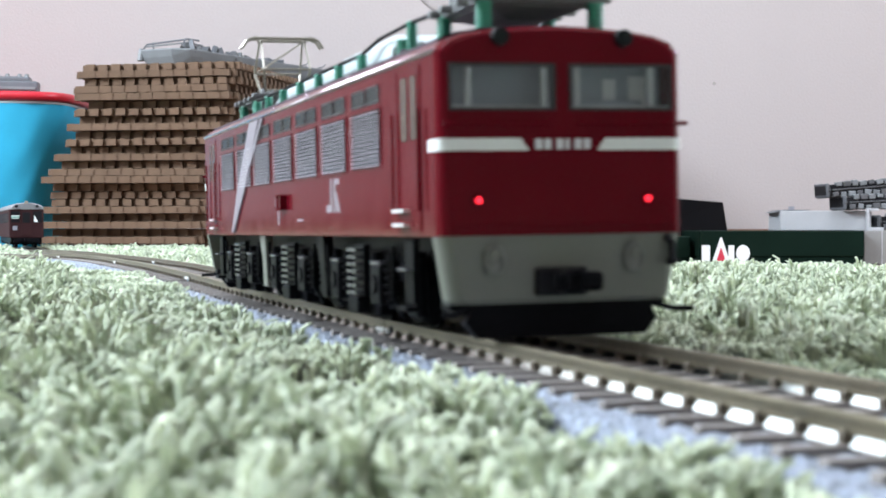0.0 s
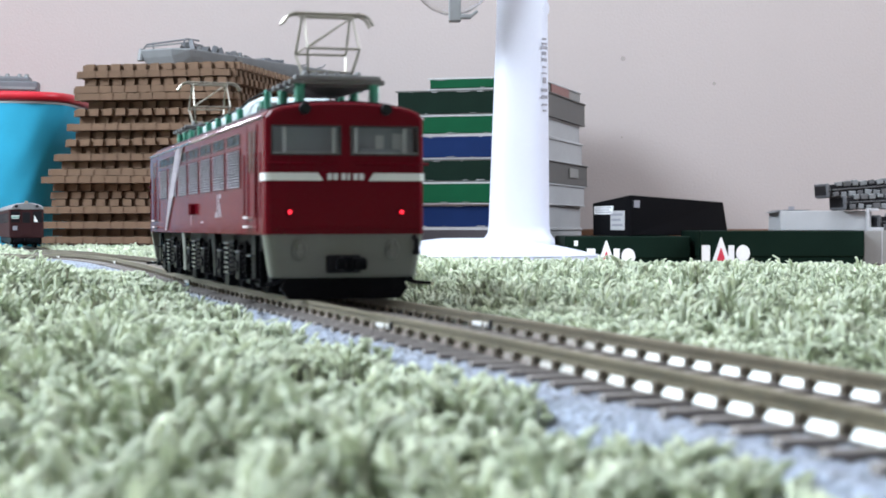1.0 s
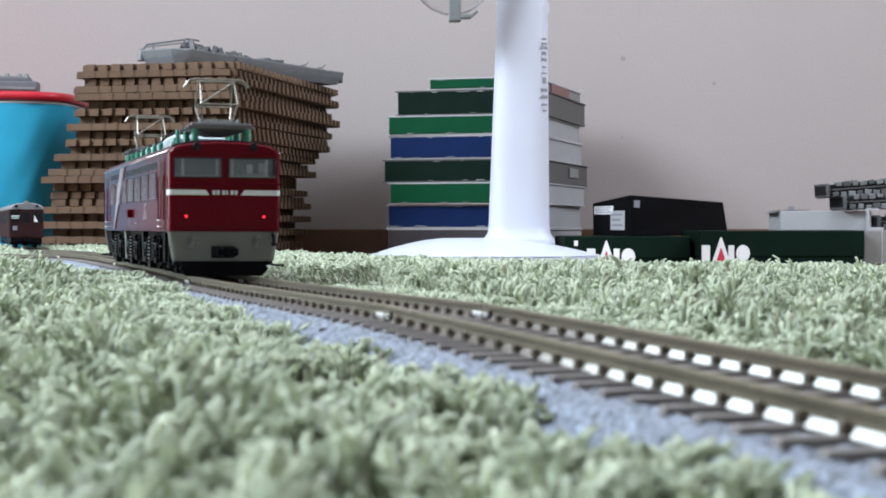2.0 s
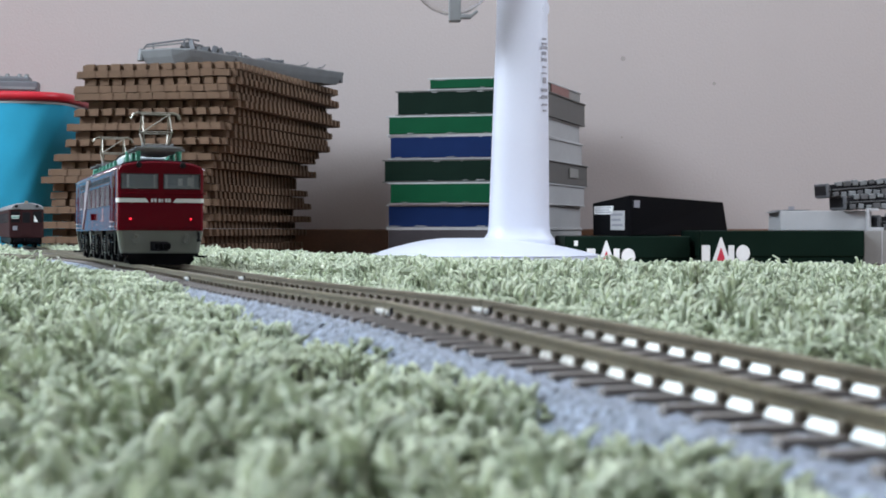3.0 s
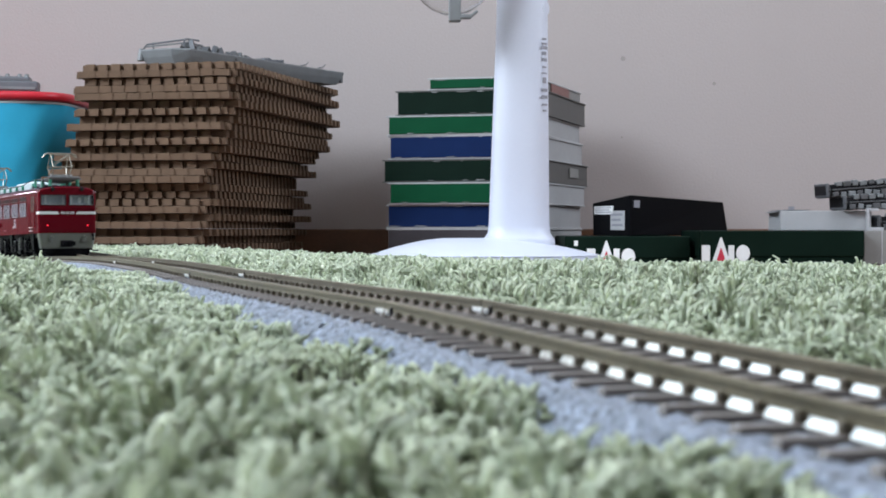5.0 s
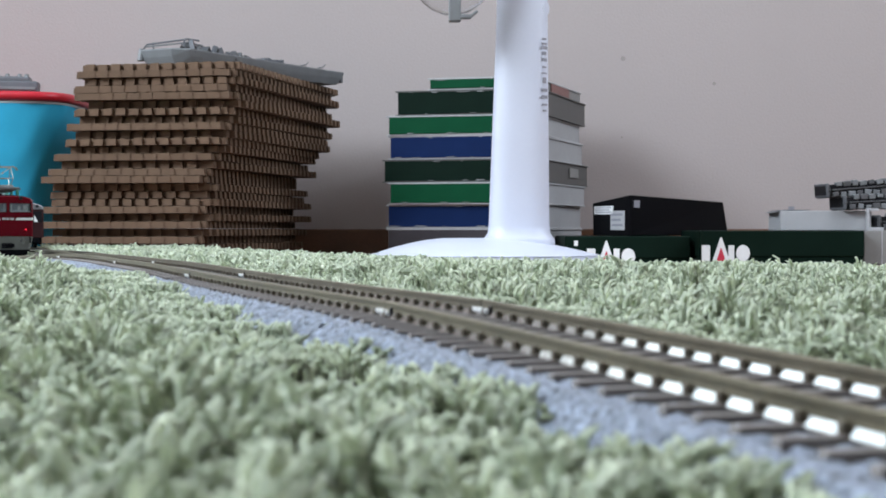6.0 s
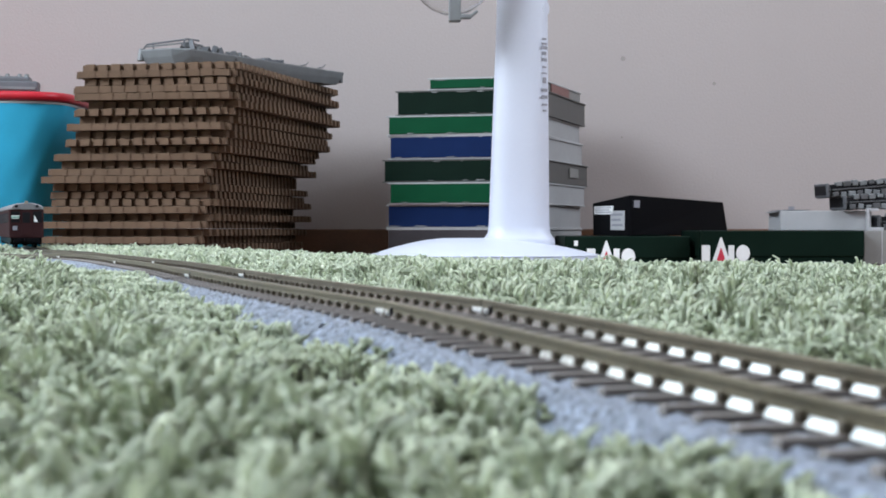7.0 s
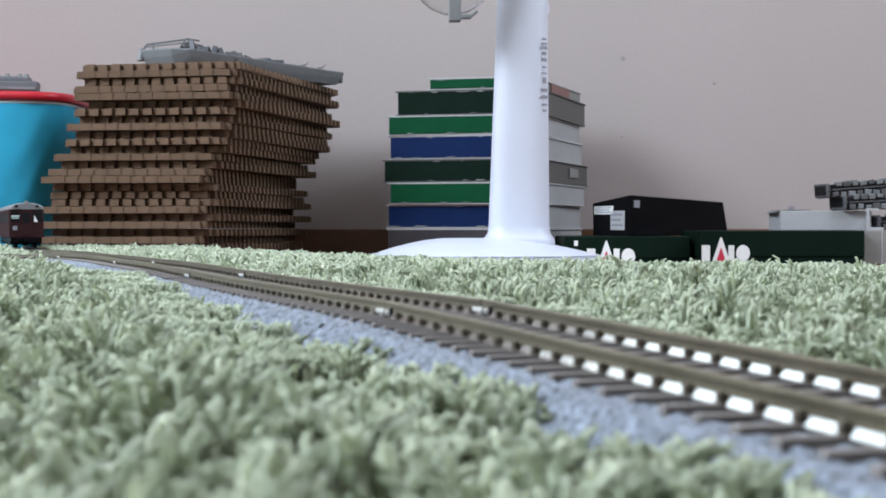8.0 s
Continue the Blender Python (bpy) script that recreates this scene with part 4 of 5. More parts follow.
def railcar():
    x, y, h = side_line(0.775)
    z = side_height(0.775)
    top = thing("model_railcar", pose(x - 0.003, y, z, 0, 0, math.degrees(h)), "dark brown model railcar with grey roof on the second track", "model railcar")
    half = 16.2

    def ring(y, hw):
        pts = [(-hw, y, 10.0), (-hw, y, 37.0)]
        return pts + [(hw, y, 37.0), (hw, y, 10.0)]
    bm = loft(B(), [ring(0, half - 1.0), ring(0.8, half - 0.2), ring(2, half), ring(228, half), ring(230, half - 1)])
    part("body", scaled(bm), M["brown"], top, "dark brown body")
    rings = []
    for yy, k in ((-0.6, 0.86), (0.6, 0.95), (4, 1.0), (226, 1.0), (230.6, 0.9)):
        rings.append([(-16.6 * k, yy, 37.0)] + [(16.6 * k * math.cos(a), yy, 37.2 + 6.2 * k * math.sin(a) ** 0.8) for a in [math.pi * (1 - i / 12) for i in range(1, 12)]] + [(16.6 * k, yy, 37.0)])
    part("roof", scaled(loft(B(), rings)), M["cargrey"], top, "matt grey arched roof")
    for sx in (-9.5, 9.8):
        bm = rod(B(), (sx, -1.4, 40.0), (sx, 2, 40.0), 1.5, 1.5, 12)
        part("roof_lamp", scaled(bm), M["black"], top)
    bm = box(B(), -1.6, 1.6, -0.4, 3, 42.2, 45.0, 0.4)
    part("horn", scaled(bm), M["brass"], top, "small brass horn")
    d = part("end_door", scaled(box(B(), -5.2, 5.0, -0.4, 0.3, 12, 36.5, 0.2)), M["brown"], top, "brown wooden end door")
    part("door_pane", scaled(box(B(), -3.6, 3.4, -0.6, -0.35, 24, 34, 0.1)), M["black"], d)
    for a, b in ((-14.4, -6.4), (6.4, 14.4)):
        w = part("end_window", scaled(box(B(), a, b, -0.3, 0.2, 24.5, 35, 0.2)), M["black"], top, "dark cab window")
        if a > 0:
            bm = slab(B(), [(6.8, 25), (10.6, 25), (7.4, 31.5)], -0.45, -0.28, "y")
            part("curtain", scaled(bm), M["white"], w)
        else:
            part("headboard", scaled(box(B(), a + 0.4, b - 0.3, -0.8, -0.3, 28.0, 31.2, 0.1)), M["cream"], w, "pale destination board")
            part("headboard_band", scaled(box(B(), a + 0.6, b - 0.5, -0.95, -0.8, 29.0, 30.0)), M["insul"], w)
    part("end_plate", scaled(box(B(), -12.8, -8.6, -0.4, 0.1, 17, 21, 0.1)), M["greylabel"], top)
    bm = box(B(), -14.5, 14.5, 2, 226, 4.5, 10.0, 0.4)
    box(bm, -12, 12, -1.4, 3, 5, 9, 0.6)
    part("underframe", scaled(bm), M["under"], top)
    for yy in (30, 190):
        bm = box(B(), -15, 15, yy - 18, yy + 18, 3.2, 6.5, 0.4)
        for e in (-14, 14):
            for sx in (-1, 1):
                rod(bm, (sx * 7.5, yy + e, 5.6), (sx * 10.5, yy + e, 5.6), 5.6, 5.4, 20)
        part("bogie", scaled(bm), M["under"], top)
    bm = box(B(), -2, 2, -5, 0, 6, 9, 0.6)
    part("coupler", scaled(bm), M["under"], top)
    for s in (-1, 1):
        for i in range(9):
            a = 26 + i * 20.5
            w = part("side_window", scaled(box(B(), s * half - 0.2, s * half + 0.15, a, a + 12, 24, 33.5, 0.1)), M["black"], top)


railcar()

# ---------------------------------------------------------------- things along the wall


def mat_outline(w, d, pitch, phase, front, side):
    """Rectangle whose sides carry dovetail teeth: front and side are (tooth length, tooth width over pitch)."""
    pts = []
    corners = [(-w / 2, 0), (w / 2, 0), (w / 2, d), (-w / 2, d)]
    for k in range(4):
        a, b = Vector(corners[k]), Vector(corners[(k + 1) % 4])
        u = (b - a).normalized()
        n = Vector((u.y, -u.x))
        length = (b - a).length
        s = pitch * phase
        tooth, wide = side if k % 2 else front
        pts.append(a)
        while s + pitch * (wide + 0.06) < length - 0.004:
            for ds, dn in ((0.04, 0), (0.0, 1), (wide, 1), (wide - 0.04, 0)):
                pts.append(a + u * (s + pitch * ds) + n * tooth * dn)
            s += pitch
    return [(p.x, p.y) for p in pts]


def joint_mats():
    rng = random.Random(5)
    n, th = 27, 0.0100
    z = FLOOR
    # how far single mats stick out of the pile, to the side and to the front
    jut = {1: (-0.008, -0.004), 3: (-0.010, -0.004), 5: (-0.006, -0.005), 7: (-0.012, -0.006), 11: (-0.010, -0.007), 12: (-0.008, -0.006), 14: (-0.006, -0.006), 16: (-0.004, -0.006), 18: (-0.003, -0.003), 20: (-0.003, -0.004), 21: (0.012, 0.004), 22: (-0.004, -0.007), 23: (-0.006, -0.008), 24: (0.006, -0.002), 25: (-0.002, -0.006)}
    border = (1, 3, 5, 7, 11, 12, 14, 18, 22, 23, 25)
    for i in range(n):
        up = i / (n - 1)
        w, d = 0.238 - 0.012 * up, 0.468 + 0.012 * up ** 2
        cx = -0.424 + 0.030 * min(1.0, max(0.0, (up * 13 - 5) / 5)) + 0.014 * up + rng.uniform(-0.0035, 0.0035)
        cy = 2.212 + rng.uniform(-0.004, 0.004)
        jx, jy = jut.get(i, (0.004, 0.005))
        yaw = -10 - 3 * up + rng.uniform(-1.2, 1.2)
        # some lie with their straight border strip to the front, the others with bare teeth
        bare = (rng.uniform(0.0052, 0.0070), 0.66)
        outline = mat_outline(w - 0.015, d - 0.015, rng.uniform(0.0184, 0.0192), rng.uniform(0.1, 0.9), (0.0016, 0.92) if i in border else bare, (rng.uniform(0.006, 0.008), 0.50))
        jf = -0.0045 if i in border else 0.0
        loose = 0.2 if i < 9 else 1.0
        bm = slab(B(), outline, 0.0003, th - 0.0002, "z")
        # soft foam: the upper rim is a little rounded off
        top = [v for v in bm.verts if v.co.z > th / 2]
        for v in top:
            v.co.x += (0.0006 if v.co.x < 0 else -0.0006)
            v.co.z -= rng.uniform(0.0, 0.0012)
        bm.normal_update()
        m = pose(cx + jx, cy + jy + jf, z, rng.uniform(-0.2, 0.2) * loose, rng.uniform(-0.35, 0.35) * loose, yaw)
        solid("joint_mat", bm, M["cork"], "brown interlocking foam floor mat with toothed edges in a stack", "floor mat", "stacked floor mats", m=m)
        z += th
    return z


STACK = joint_mats()


def girder():
    a, b = Vector((-0.342, 2.262, STACK + 0.0006)), Vector((-0.154, 2.560, STACK + 0.0006))
    d = b - a
    L = d.length
    m = Matrix.Translation(a) @ pose(0, 0, 0, 0, 0, math.degrees(math.atan2(d.y, d.x)))
    top = thing("bridge_girder", m, "light grey plastic model bridge section lying upside down on the mats", "model bridge")
    # a tapering trough: outer wall, rim, inner floor
    def ring(z, grow, x1):
        return [(-grow, -grow, z), (x1 + grow, -grow, z), (x1 + grow, 0.058 + grow, z), (0.02 - grow, 0.086 + grow, z), (-0.012 - grow, 0.078 + grow, z), (-0.016 - grow, 0.02, z)]
    tall = [0.0235, 0.0190, 0.0190, 0.0245, 0.0250, 0.0240]

    def level(k, grow):
        return [(x, y, h * k) for (x, y, _), h in zip(ring(0, grow, L), tall)]
    rings = [level(0.0, -0.007), level(0.55, -0.001), level(0.92, 0.0015), level(1.0, 0.0010), level(1.0, -0.0030), level(0.55, -0.0045)]
    part("deck", loft(B(), rings), M["greyplastic"], top, "light grey plastic trough")
    part("end_plate", box(B(), L - 0.002, L + 0.0035, 0.002, 0.056, 0.003, 0.0185, 0.0006), M["darkgrey"], top, "dark end plate")
    part("bow_tip", rod(B(), (-0.012, 0.080, 0.010), (-0.010, 0.080, 0.0265), 0.0048, 0.0035, 12), M["greyplastic"], top, "pale rounded tip")
    rng = random.Random(2)
    # heap of small loose fittings in the trough
    for i in range(46):
        f = i / 45
        x = 0.012 + 0.135 * f
        z = 0.0245 - 0.002 * f
        w, h = rng.uniform(0.002, 0.006), rng.uniform(0.002, 0.0125 - 0.007 * f)
        bm = box(B(), -w, w, -0.003, 0.003, -0.008, h, 0.0006, pose(x, rng.uniform(0.004, 0.040), z, rng.uniform(-20, 20), rng.uniform(-25, 25), rng.uniform(-60, 60)))
        part("loose_fitting", bm, M["bundle"] if i % 5 else M["darkgrey"], top)
    for i in range(7):
        x = 0.165 + i * 0.0065
        bm = box(B(), x, x + rng.uniform(0.003, 0.006), 0.003, 0.030, 0.010, 0.0235 + rng.uniform(0.0, 0.0035), 0.0006)
        part("cross_rib", bm, M["darkgrey"], top)
    for x in (0.262, 0.305):
        bm = line(B(), [(x - 0.012, 0.006, 0.017), (x - 0.008, 0.006, 0.0215), (x + 0.008, 0.008, 0.0245), (x + 0.013, 0.008, 0.0285)], 0.0010)
        part("hooked_clip", bm, M["darkgrey"], top)
    # wire frame over the broad end
    for y in (0.010, 0.066):
        bm = line(B(), [(0.000, y, 0.022), (-0.002, y, 0.034), (0.004, y + 0.004, 0.036)], 0.0012)
        part("wire_frame", bm, M["darkgrey"], top)
    bm = line(B(), [(-0.012, 0.074, 0.026), (-0.010, 0.070, 0.032), (0.006, 0.010, 0.0375), (0.022, 0.004, 0.0365)], 0.0013)
    part("wire_frame", bm, M["darkgrey"], top)
    bm = line(B(), [(-0.010, 0.070, 0.029), (0.010, 0.012, 0.0335), (0.030, 0.004, 0.030)], 0.0012)
    part("wire_frame", bm, M["greyplastic"], top)


girder()


def bin_():
    top = thing("storage_bin", pose(-0.745, 2.585, FLOOR + 0.0002), "turquoise cloth storage bin standing behind the stacked mats", "storage bin")
    rng = random.Random(4)
    ph = [rng.uniform(0, 6) for _ in range(4)]

    def around(hw, hd, z, wave, tilt):
        """Rounded rectangle, pushed in and out by soft creases."""
        pts = []
        for i in range(96):
            a = i * math.tau / 96
            c, s = math.cos(a), math.sin(a)
            k = 1 + wave * (math.sin(5 * a + z * 34 + ph[0]) + 0.6 * math.sin(13 * a - z * 60 + ph[1]) + 0.5 * math.sin(2 * a + z * 90 + ph[2]))
            x = hw * k * math.copysign(abs(c) ** 0.35, c)
            y = hd * k * math.copysign(abs(s) ** 0.35, s)
            pts.append((x, y, z + tilt * x))
        return pts
    rings = [around(0.1905 - 0.26 * (0.234 - z), 0.165 - 0.2 * (0.234 - z), z, 0.0045 if z > 0 else 0.0, 0) for z in [i * 0.01064 for i in range(23)]]
    part("cloth_side", loft(B(), rings, cap1=False), M["teal"], top, "soft creased turquoise cloth", smooth=True)
    rings = [around(w, w - 0.026, z, 0.0, 0) for z, w in ((0.1, 0.145), (0.2310, 0.178), (0.2356, 0.190), (0.2350, 0.1935), (0.2320, 0.1915))]
    part("rim", loft(B(), rings, cap0=False, cap1=False), M["card"], top, "pale rim band", smooth=True)
    lid = [around(w, w - 0.026, z, 0.0, -0.012) for z, w in ((0.2380, 0.188), (0.2381, 0.196), (0.2430, 0.2010), (0.2505, 0.1985), (0.2515, 0.188))]
    part("lid", loft(B(), lid), M["redplastic"], top, "flat red plastic lid", smooth=True)
    g = thing("grey_vehicle_model", pose(-0.652, 2.50, 0.2380, 0, 0.7, 8), "grey plastic model part lying on the red lid", "model part")
    bm = box(B(), -0.060, 0.046, -0.02, 0.02, 0, 0.019, 0.003)
    box(bm, -0.02, 0.034, -0.016, 0.016, 0.017, 0.026, 0.003)
    part("hull", bm, M["darkgrey"], g)
    for x in (0.0, 0.018, 0.028):
        part("stud", rod(B(), (x, -0.008, 0.025), (x, -0.008, 0.030), 0.004, 0.003, 10), M["greyplastic"], g)
    part("side_strip", box(B(), -0.05, 0.042, -0.0225, -0.02, 0.006, 0.010), M["greyplastic"], g)


bin_()


def card_box(name, m, w, d, h, sleeve, sides, label, group):
    top = thing(name, m, label, "box", group)
    g = 0.0022
    edge = sides if sides == M["bslate"] else M["card"]
    part("tray", box(B(), g, w - g, 0.003, d, 0.0012, h - 0.0012, 0.0012), sides, top, "plain card side")
    part("spine", box(B(), 0.0035, w - 0.0015, 0.0, 0.004, 0.0022, h - 0.0022, 0.0011), sleeve, top, "coloured spine")
    part("lid_edge", box(B(), -0.0006, w + 0.0004, -0.0002, d - 0.002, h - 0.0022, h - 0.0002, 0.0005), edge, top)
    part("bottom_edge", box(B(), -0.0006, w, 0.0012, d - 0.002, 0.0002, 0.0018, 0.0005), edge, top)
    return top


def box_stack():
    tops = (0.037, 0.0715, 0.1035, 0.1370, 0.1715, 0.2005, 0.2370, 0.2545)
    kinds = ("bplum", "bblue", "bgreen", "bdark", "bblue", "bgreen", "bdark", "bgreen")
    sides = ("bpale", "bpale", "bpale", "bslate", "bpale", "bpale", "bslate", "bgrey")
    words = ("dark grey", "blue", "green", "very dark green", "blue", "green", "dark green", "green")
    left = (-0.083, -0.083, -0.080, -0.0885, -0.080, -0.082, -0.069, -0.022)
    right = (0.142, 0.144, 0.144, 0.146, 0.141, 0.142, 0.147, 0.136)
    z = FLOOR
    rng = random.Random(9)
    for i in range(8):
        w = right[i] - left[i]
        yaw = -16.5 + rng.uniform(-0.8, 0.8)
        y = 2.430 + rng.uniform(-0.004, 0.004) - (0.0 if i < 7 else 0.012)
        m = Matrix.Translation((left[i], y, z)) @ pose(0, 0, 0, 0, 0, yaw)
        d = 0.335 if i in (3, 6) else 0.322
        b = card_box("storage_box", m, w, d, tops[i] - z, M[kinds[i]], M[sides[i]], words[i] + " card storage box with " + ("grey" if sides[i] in ("bslate", "bgrey") else "white") + " sides in a stack", "stacked boxes")
        for k in range(9 if kinds[i] in ("bblue", "bdark") else 3):
            x0, ln = rng.uniform(0.005, w - 0.03), rng.uniform(0.002, 0.014)
            zz = rng.choice((0.0026, 0.0026, tops[i] - z - 0.0034))
            part("scuff", box(B(), x0, x0 + ln, -0.0006, 0.0012, zz, zz + rng.uniform(0.0005, 0.0012)), M["bpale"], b, "worn white scuff" if k == 0 else "")
        if i == 7:
            part("end_label", box(B(), w - 0.0008, w + 0.0004, 0.02, 0.075, 0.0025, 0.0150), M["white"], b, "white paper label")
            part("picture_label", box(B(), w - 0.0008, w + 0.0004, 0.11, 0.23, 0.0025, 0.0150), M["pinkprint"], b, "dull red printed label")
        if i == 3:
            part("end_label", box(B(), w - 0.0008, w + 0.0004, 0.20, 0.26, 0.012, 0.026), M["bgrey"], b, "pale paper label")
        z = tops[i]


box_stack()


def fan():
    top = thing("stand_fan", pose(0.0764, 2.05, FLOOR + 0.0002), "white plastic stand fan with a tapered post and domed base", "fan")
    rings = []
    for z, k in ((-0.0145, 0.97), (-0.010, 1.0), (-0.006, 1.0), (0.0005, 0.955), (0.0065, 0.85), (0.0120, 0.72), (0.0175, 0.56), (0.0215, 0.42), (0.0240, 0.26)):
        rings.append([(0.158 * k * math.cos(a) - 0.026 - 0.6 * max(z, 0.0), 0.144 * k * math.sin(a), z) for a in [i * math.tau / 64 for i in range(64)]])
    part("base", loft(B(), rings), M["fanwhite"], top, "domed glossy white base", smooth=True)
    bm = B()
    rings = []
    for z, k in ((0.0010, 0.968), (0.0020, 0.962), (0.0036, 0.925)):
        rings.append([(0.158 * k * math.cos(a) - 0.026 - 0.6 * max(z, 0.0), 0.144 * k * math.sin(a), z) for a in [i * math.tau / 64 for i in range(64)]])
    part("base_step", loft(bm, rings), M["fanwhite"], top, smooth=True)

    def section(z):
        f = np.interp(z, [0.022, 0.03, 0.04, 0.34, 0.5], [0.0475, 0.0415, 0.0400, 0.0330, 0.031])
        cx = float(np.interp(z, [0.022, 0.34, 0.5], [0.0180, 0.0225, 0.0225]))
        pts = []
        for i in range(40):
            a = i * math.tau / 40
            c, s = math.cos(a), math.sin(a)
            pts.append((cx + float(f) * math.copysign(abs(c) ** 0.72, c), 0.8 * float(f) * math.copysign(abs(s) ** 0.72, s), z))
        return pts
    post = part("post", loft(B(), [section(z) for z in (0.006, 0.022, 0.0245, 0.030, 0.040, 0.10, 0.17, 0.24, 0.31, 0.40, 0.50)]), M["fanwhite"], top, "tapered white post", smooth=True)
    bm = rod(B(), (0.050, -0.012, 0.325), (0.0535, -0.014, 0.325), 0.010, 0.009, 18)
    part("height_button", bm, M["fanwhite"], post)
    # small unreadable print as bars
    rng = random.Random(3)
    z = 0.283
    while z > 0.184:
        w = rng.uniform(0.007, 0.013)
        hgt = rng.choice((0.0018, 0.0022, 0.007, 0.004))
        f = 0.0225 + float(np.interp(z, [0.04, 0.34], [0.0400, 0.0330])) - 0.0223
        bm = box(B(), -w / 2, w / 2, -0.0003, 0.0003, 0, hgt)
        ob = part("print_bar", bm, M["greylabel"], post)
        cx = float(np.interp(z, [0.022, 0.34], [0.0180, 0.0225]))
        fr = float(np.interp(z, [0.04, 0.34], [0.0400, 0.0330]))
        a = radians(-38)
        px_, py_ = cx + fr * math.cos(a) ** 0.72, -0.8 * fr * abs(math.sin(a)) ** 0.72
        ob.matrix_basis = pose(px_ - 0.0005, py_ - 0.0006, z, 0, 0, 52)
        z -= hgt + rng.uniform(0.0025, 0.006)
    # clear guard hanging beside the post
    arm = part("guard_arm", line(B(), [(0.0225, -0.005, 0.44), (-0.03, -0.02, 0.42), (-0.068, -0.045, 0.395)], 0.009, 10), M["fanwhite"], top)
    rings = []
    for y, r in ((-0.072, 0.046), (-0.066, 0.050), (-0.056, 0.052), (-0.050, 0.052), (-0.050, 0.0505), (-0.056, 0.0505), (-0.065, 0.0485), (-0.0705, 0.045)):
        rings.append([(-0.070 + r * math.cos(a), y, 0.362 + r * math.sin(a)) for a in [i * math.tau / 40 for i in range(40)]])
    part("clear_guard", loft(B(), rings), M["clear"], arm, "clear plastic ring", smooth=True)
    bm = box(B(), -0.075, -0.059, -0.078, -0.062, 0.300, 0.395, 0.002)
    box(bm, -0.060, -0.046, -0.078, -0.064, 0.304, 0.309, 0.001)
    rod(bm, (-0.047, -0.071, 0.3065), (-0.038, -0.071, 0.314), 0.0022, 0.0018, 8)
    part("guard_clip", bm, M["greyplastic"], arm, "grey plastic clip")
    shrink = Matrix.Translation((0, 0, 0.0159)) @ Matrix.Scale(0.932, 4)
    for o in top.children_recursive:
        if o.name.startswith("print_bar"):
            o.location = shrink @ o.location
        else:
            o.data.transform(shrink)


fan()


def brand_mark(top, x0, z0, w):
    """A maker's mark drawn as plain shapes: bars, a triangle and a disc."""
    h = w * 0.46
    y0, y1 = -0.0006, 0.0003
    part("mark_block", box(B(), x0, x0 + w * 0.17, y0, y1, z0, z0 + h * 0.70), M["white"], top, "white printed block")
    part("mark_triangle", slab(B(), [(x0 + w * 0.22, z0), (x0 + w * 0.38, z0 + h * 1.05), (x0 + w * 0.41, z0 + h * 1.05), (x0 + w * 0.57, z0)], y0, y1, "y"), M["white"], top, "white triangle")
    part("mark_triangle_fill", slab(B(), [(x0 + w * 0.30, z0), (x0 + w * 0.395, z0 + h * 0.6), (x0 + w * 0.49, z0)], y0 - 0.0004, y1, "y"), M["redprint"], top, "red triangle")
    part("mark_block", box(B(), x0 + w * 0.545, x0 + w * 0.665, y0, y1, z0, z0 + h * 0.70), M["white"], top)
    rings = []
    for y in (y0, y1):
        rings.append([(x0 + w * 0.845 + w * 0.14 * math.cos(a), y, z0 + h * 0.35 + h * 0.36 * math.sin(a)) for a in [i * math.tau / 28 for i in range(28)]])
    part("mark_disc", loft(B(), rings), M["white"], top)


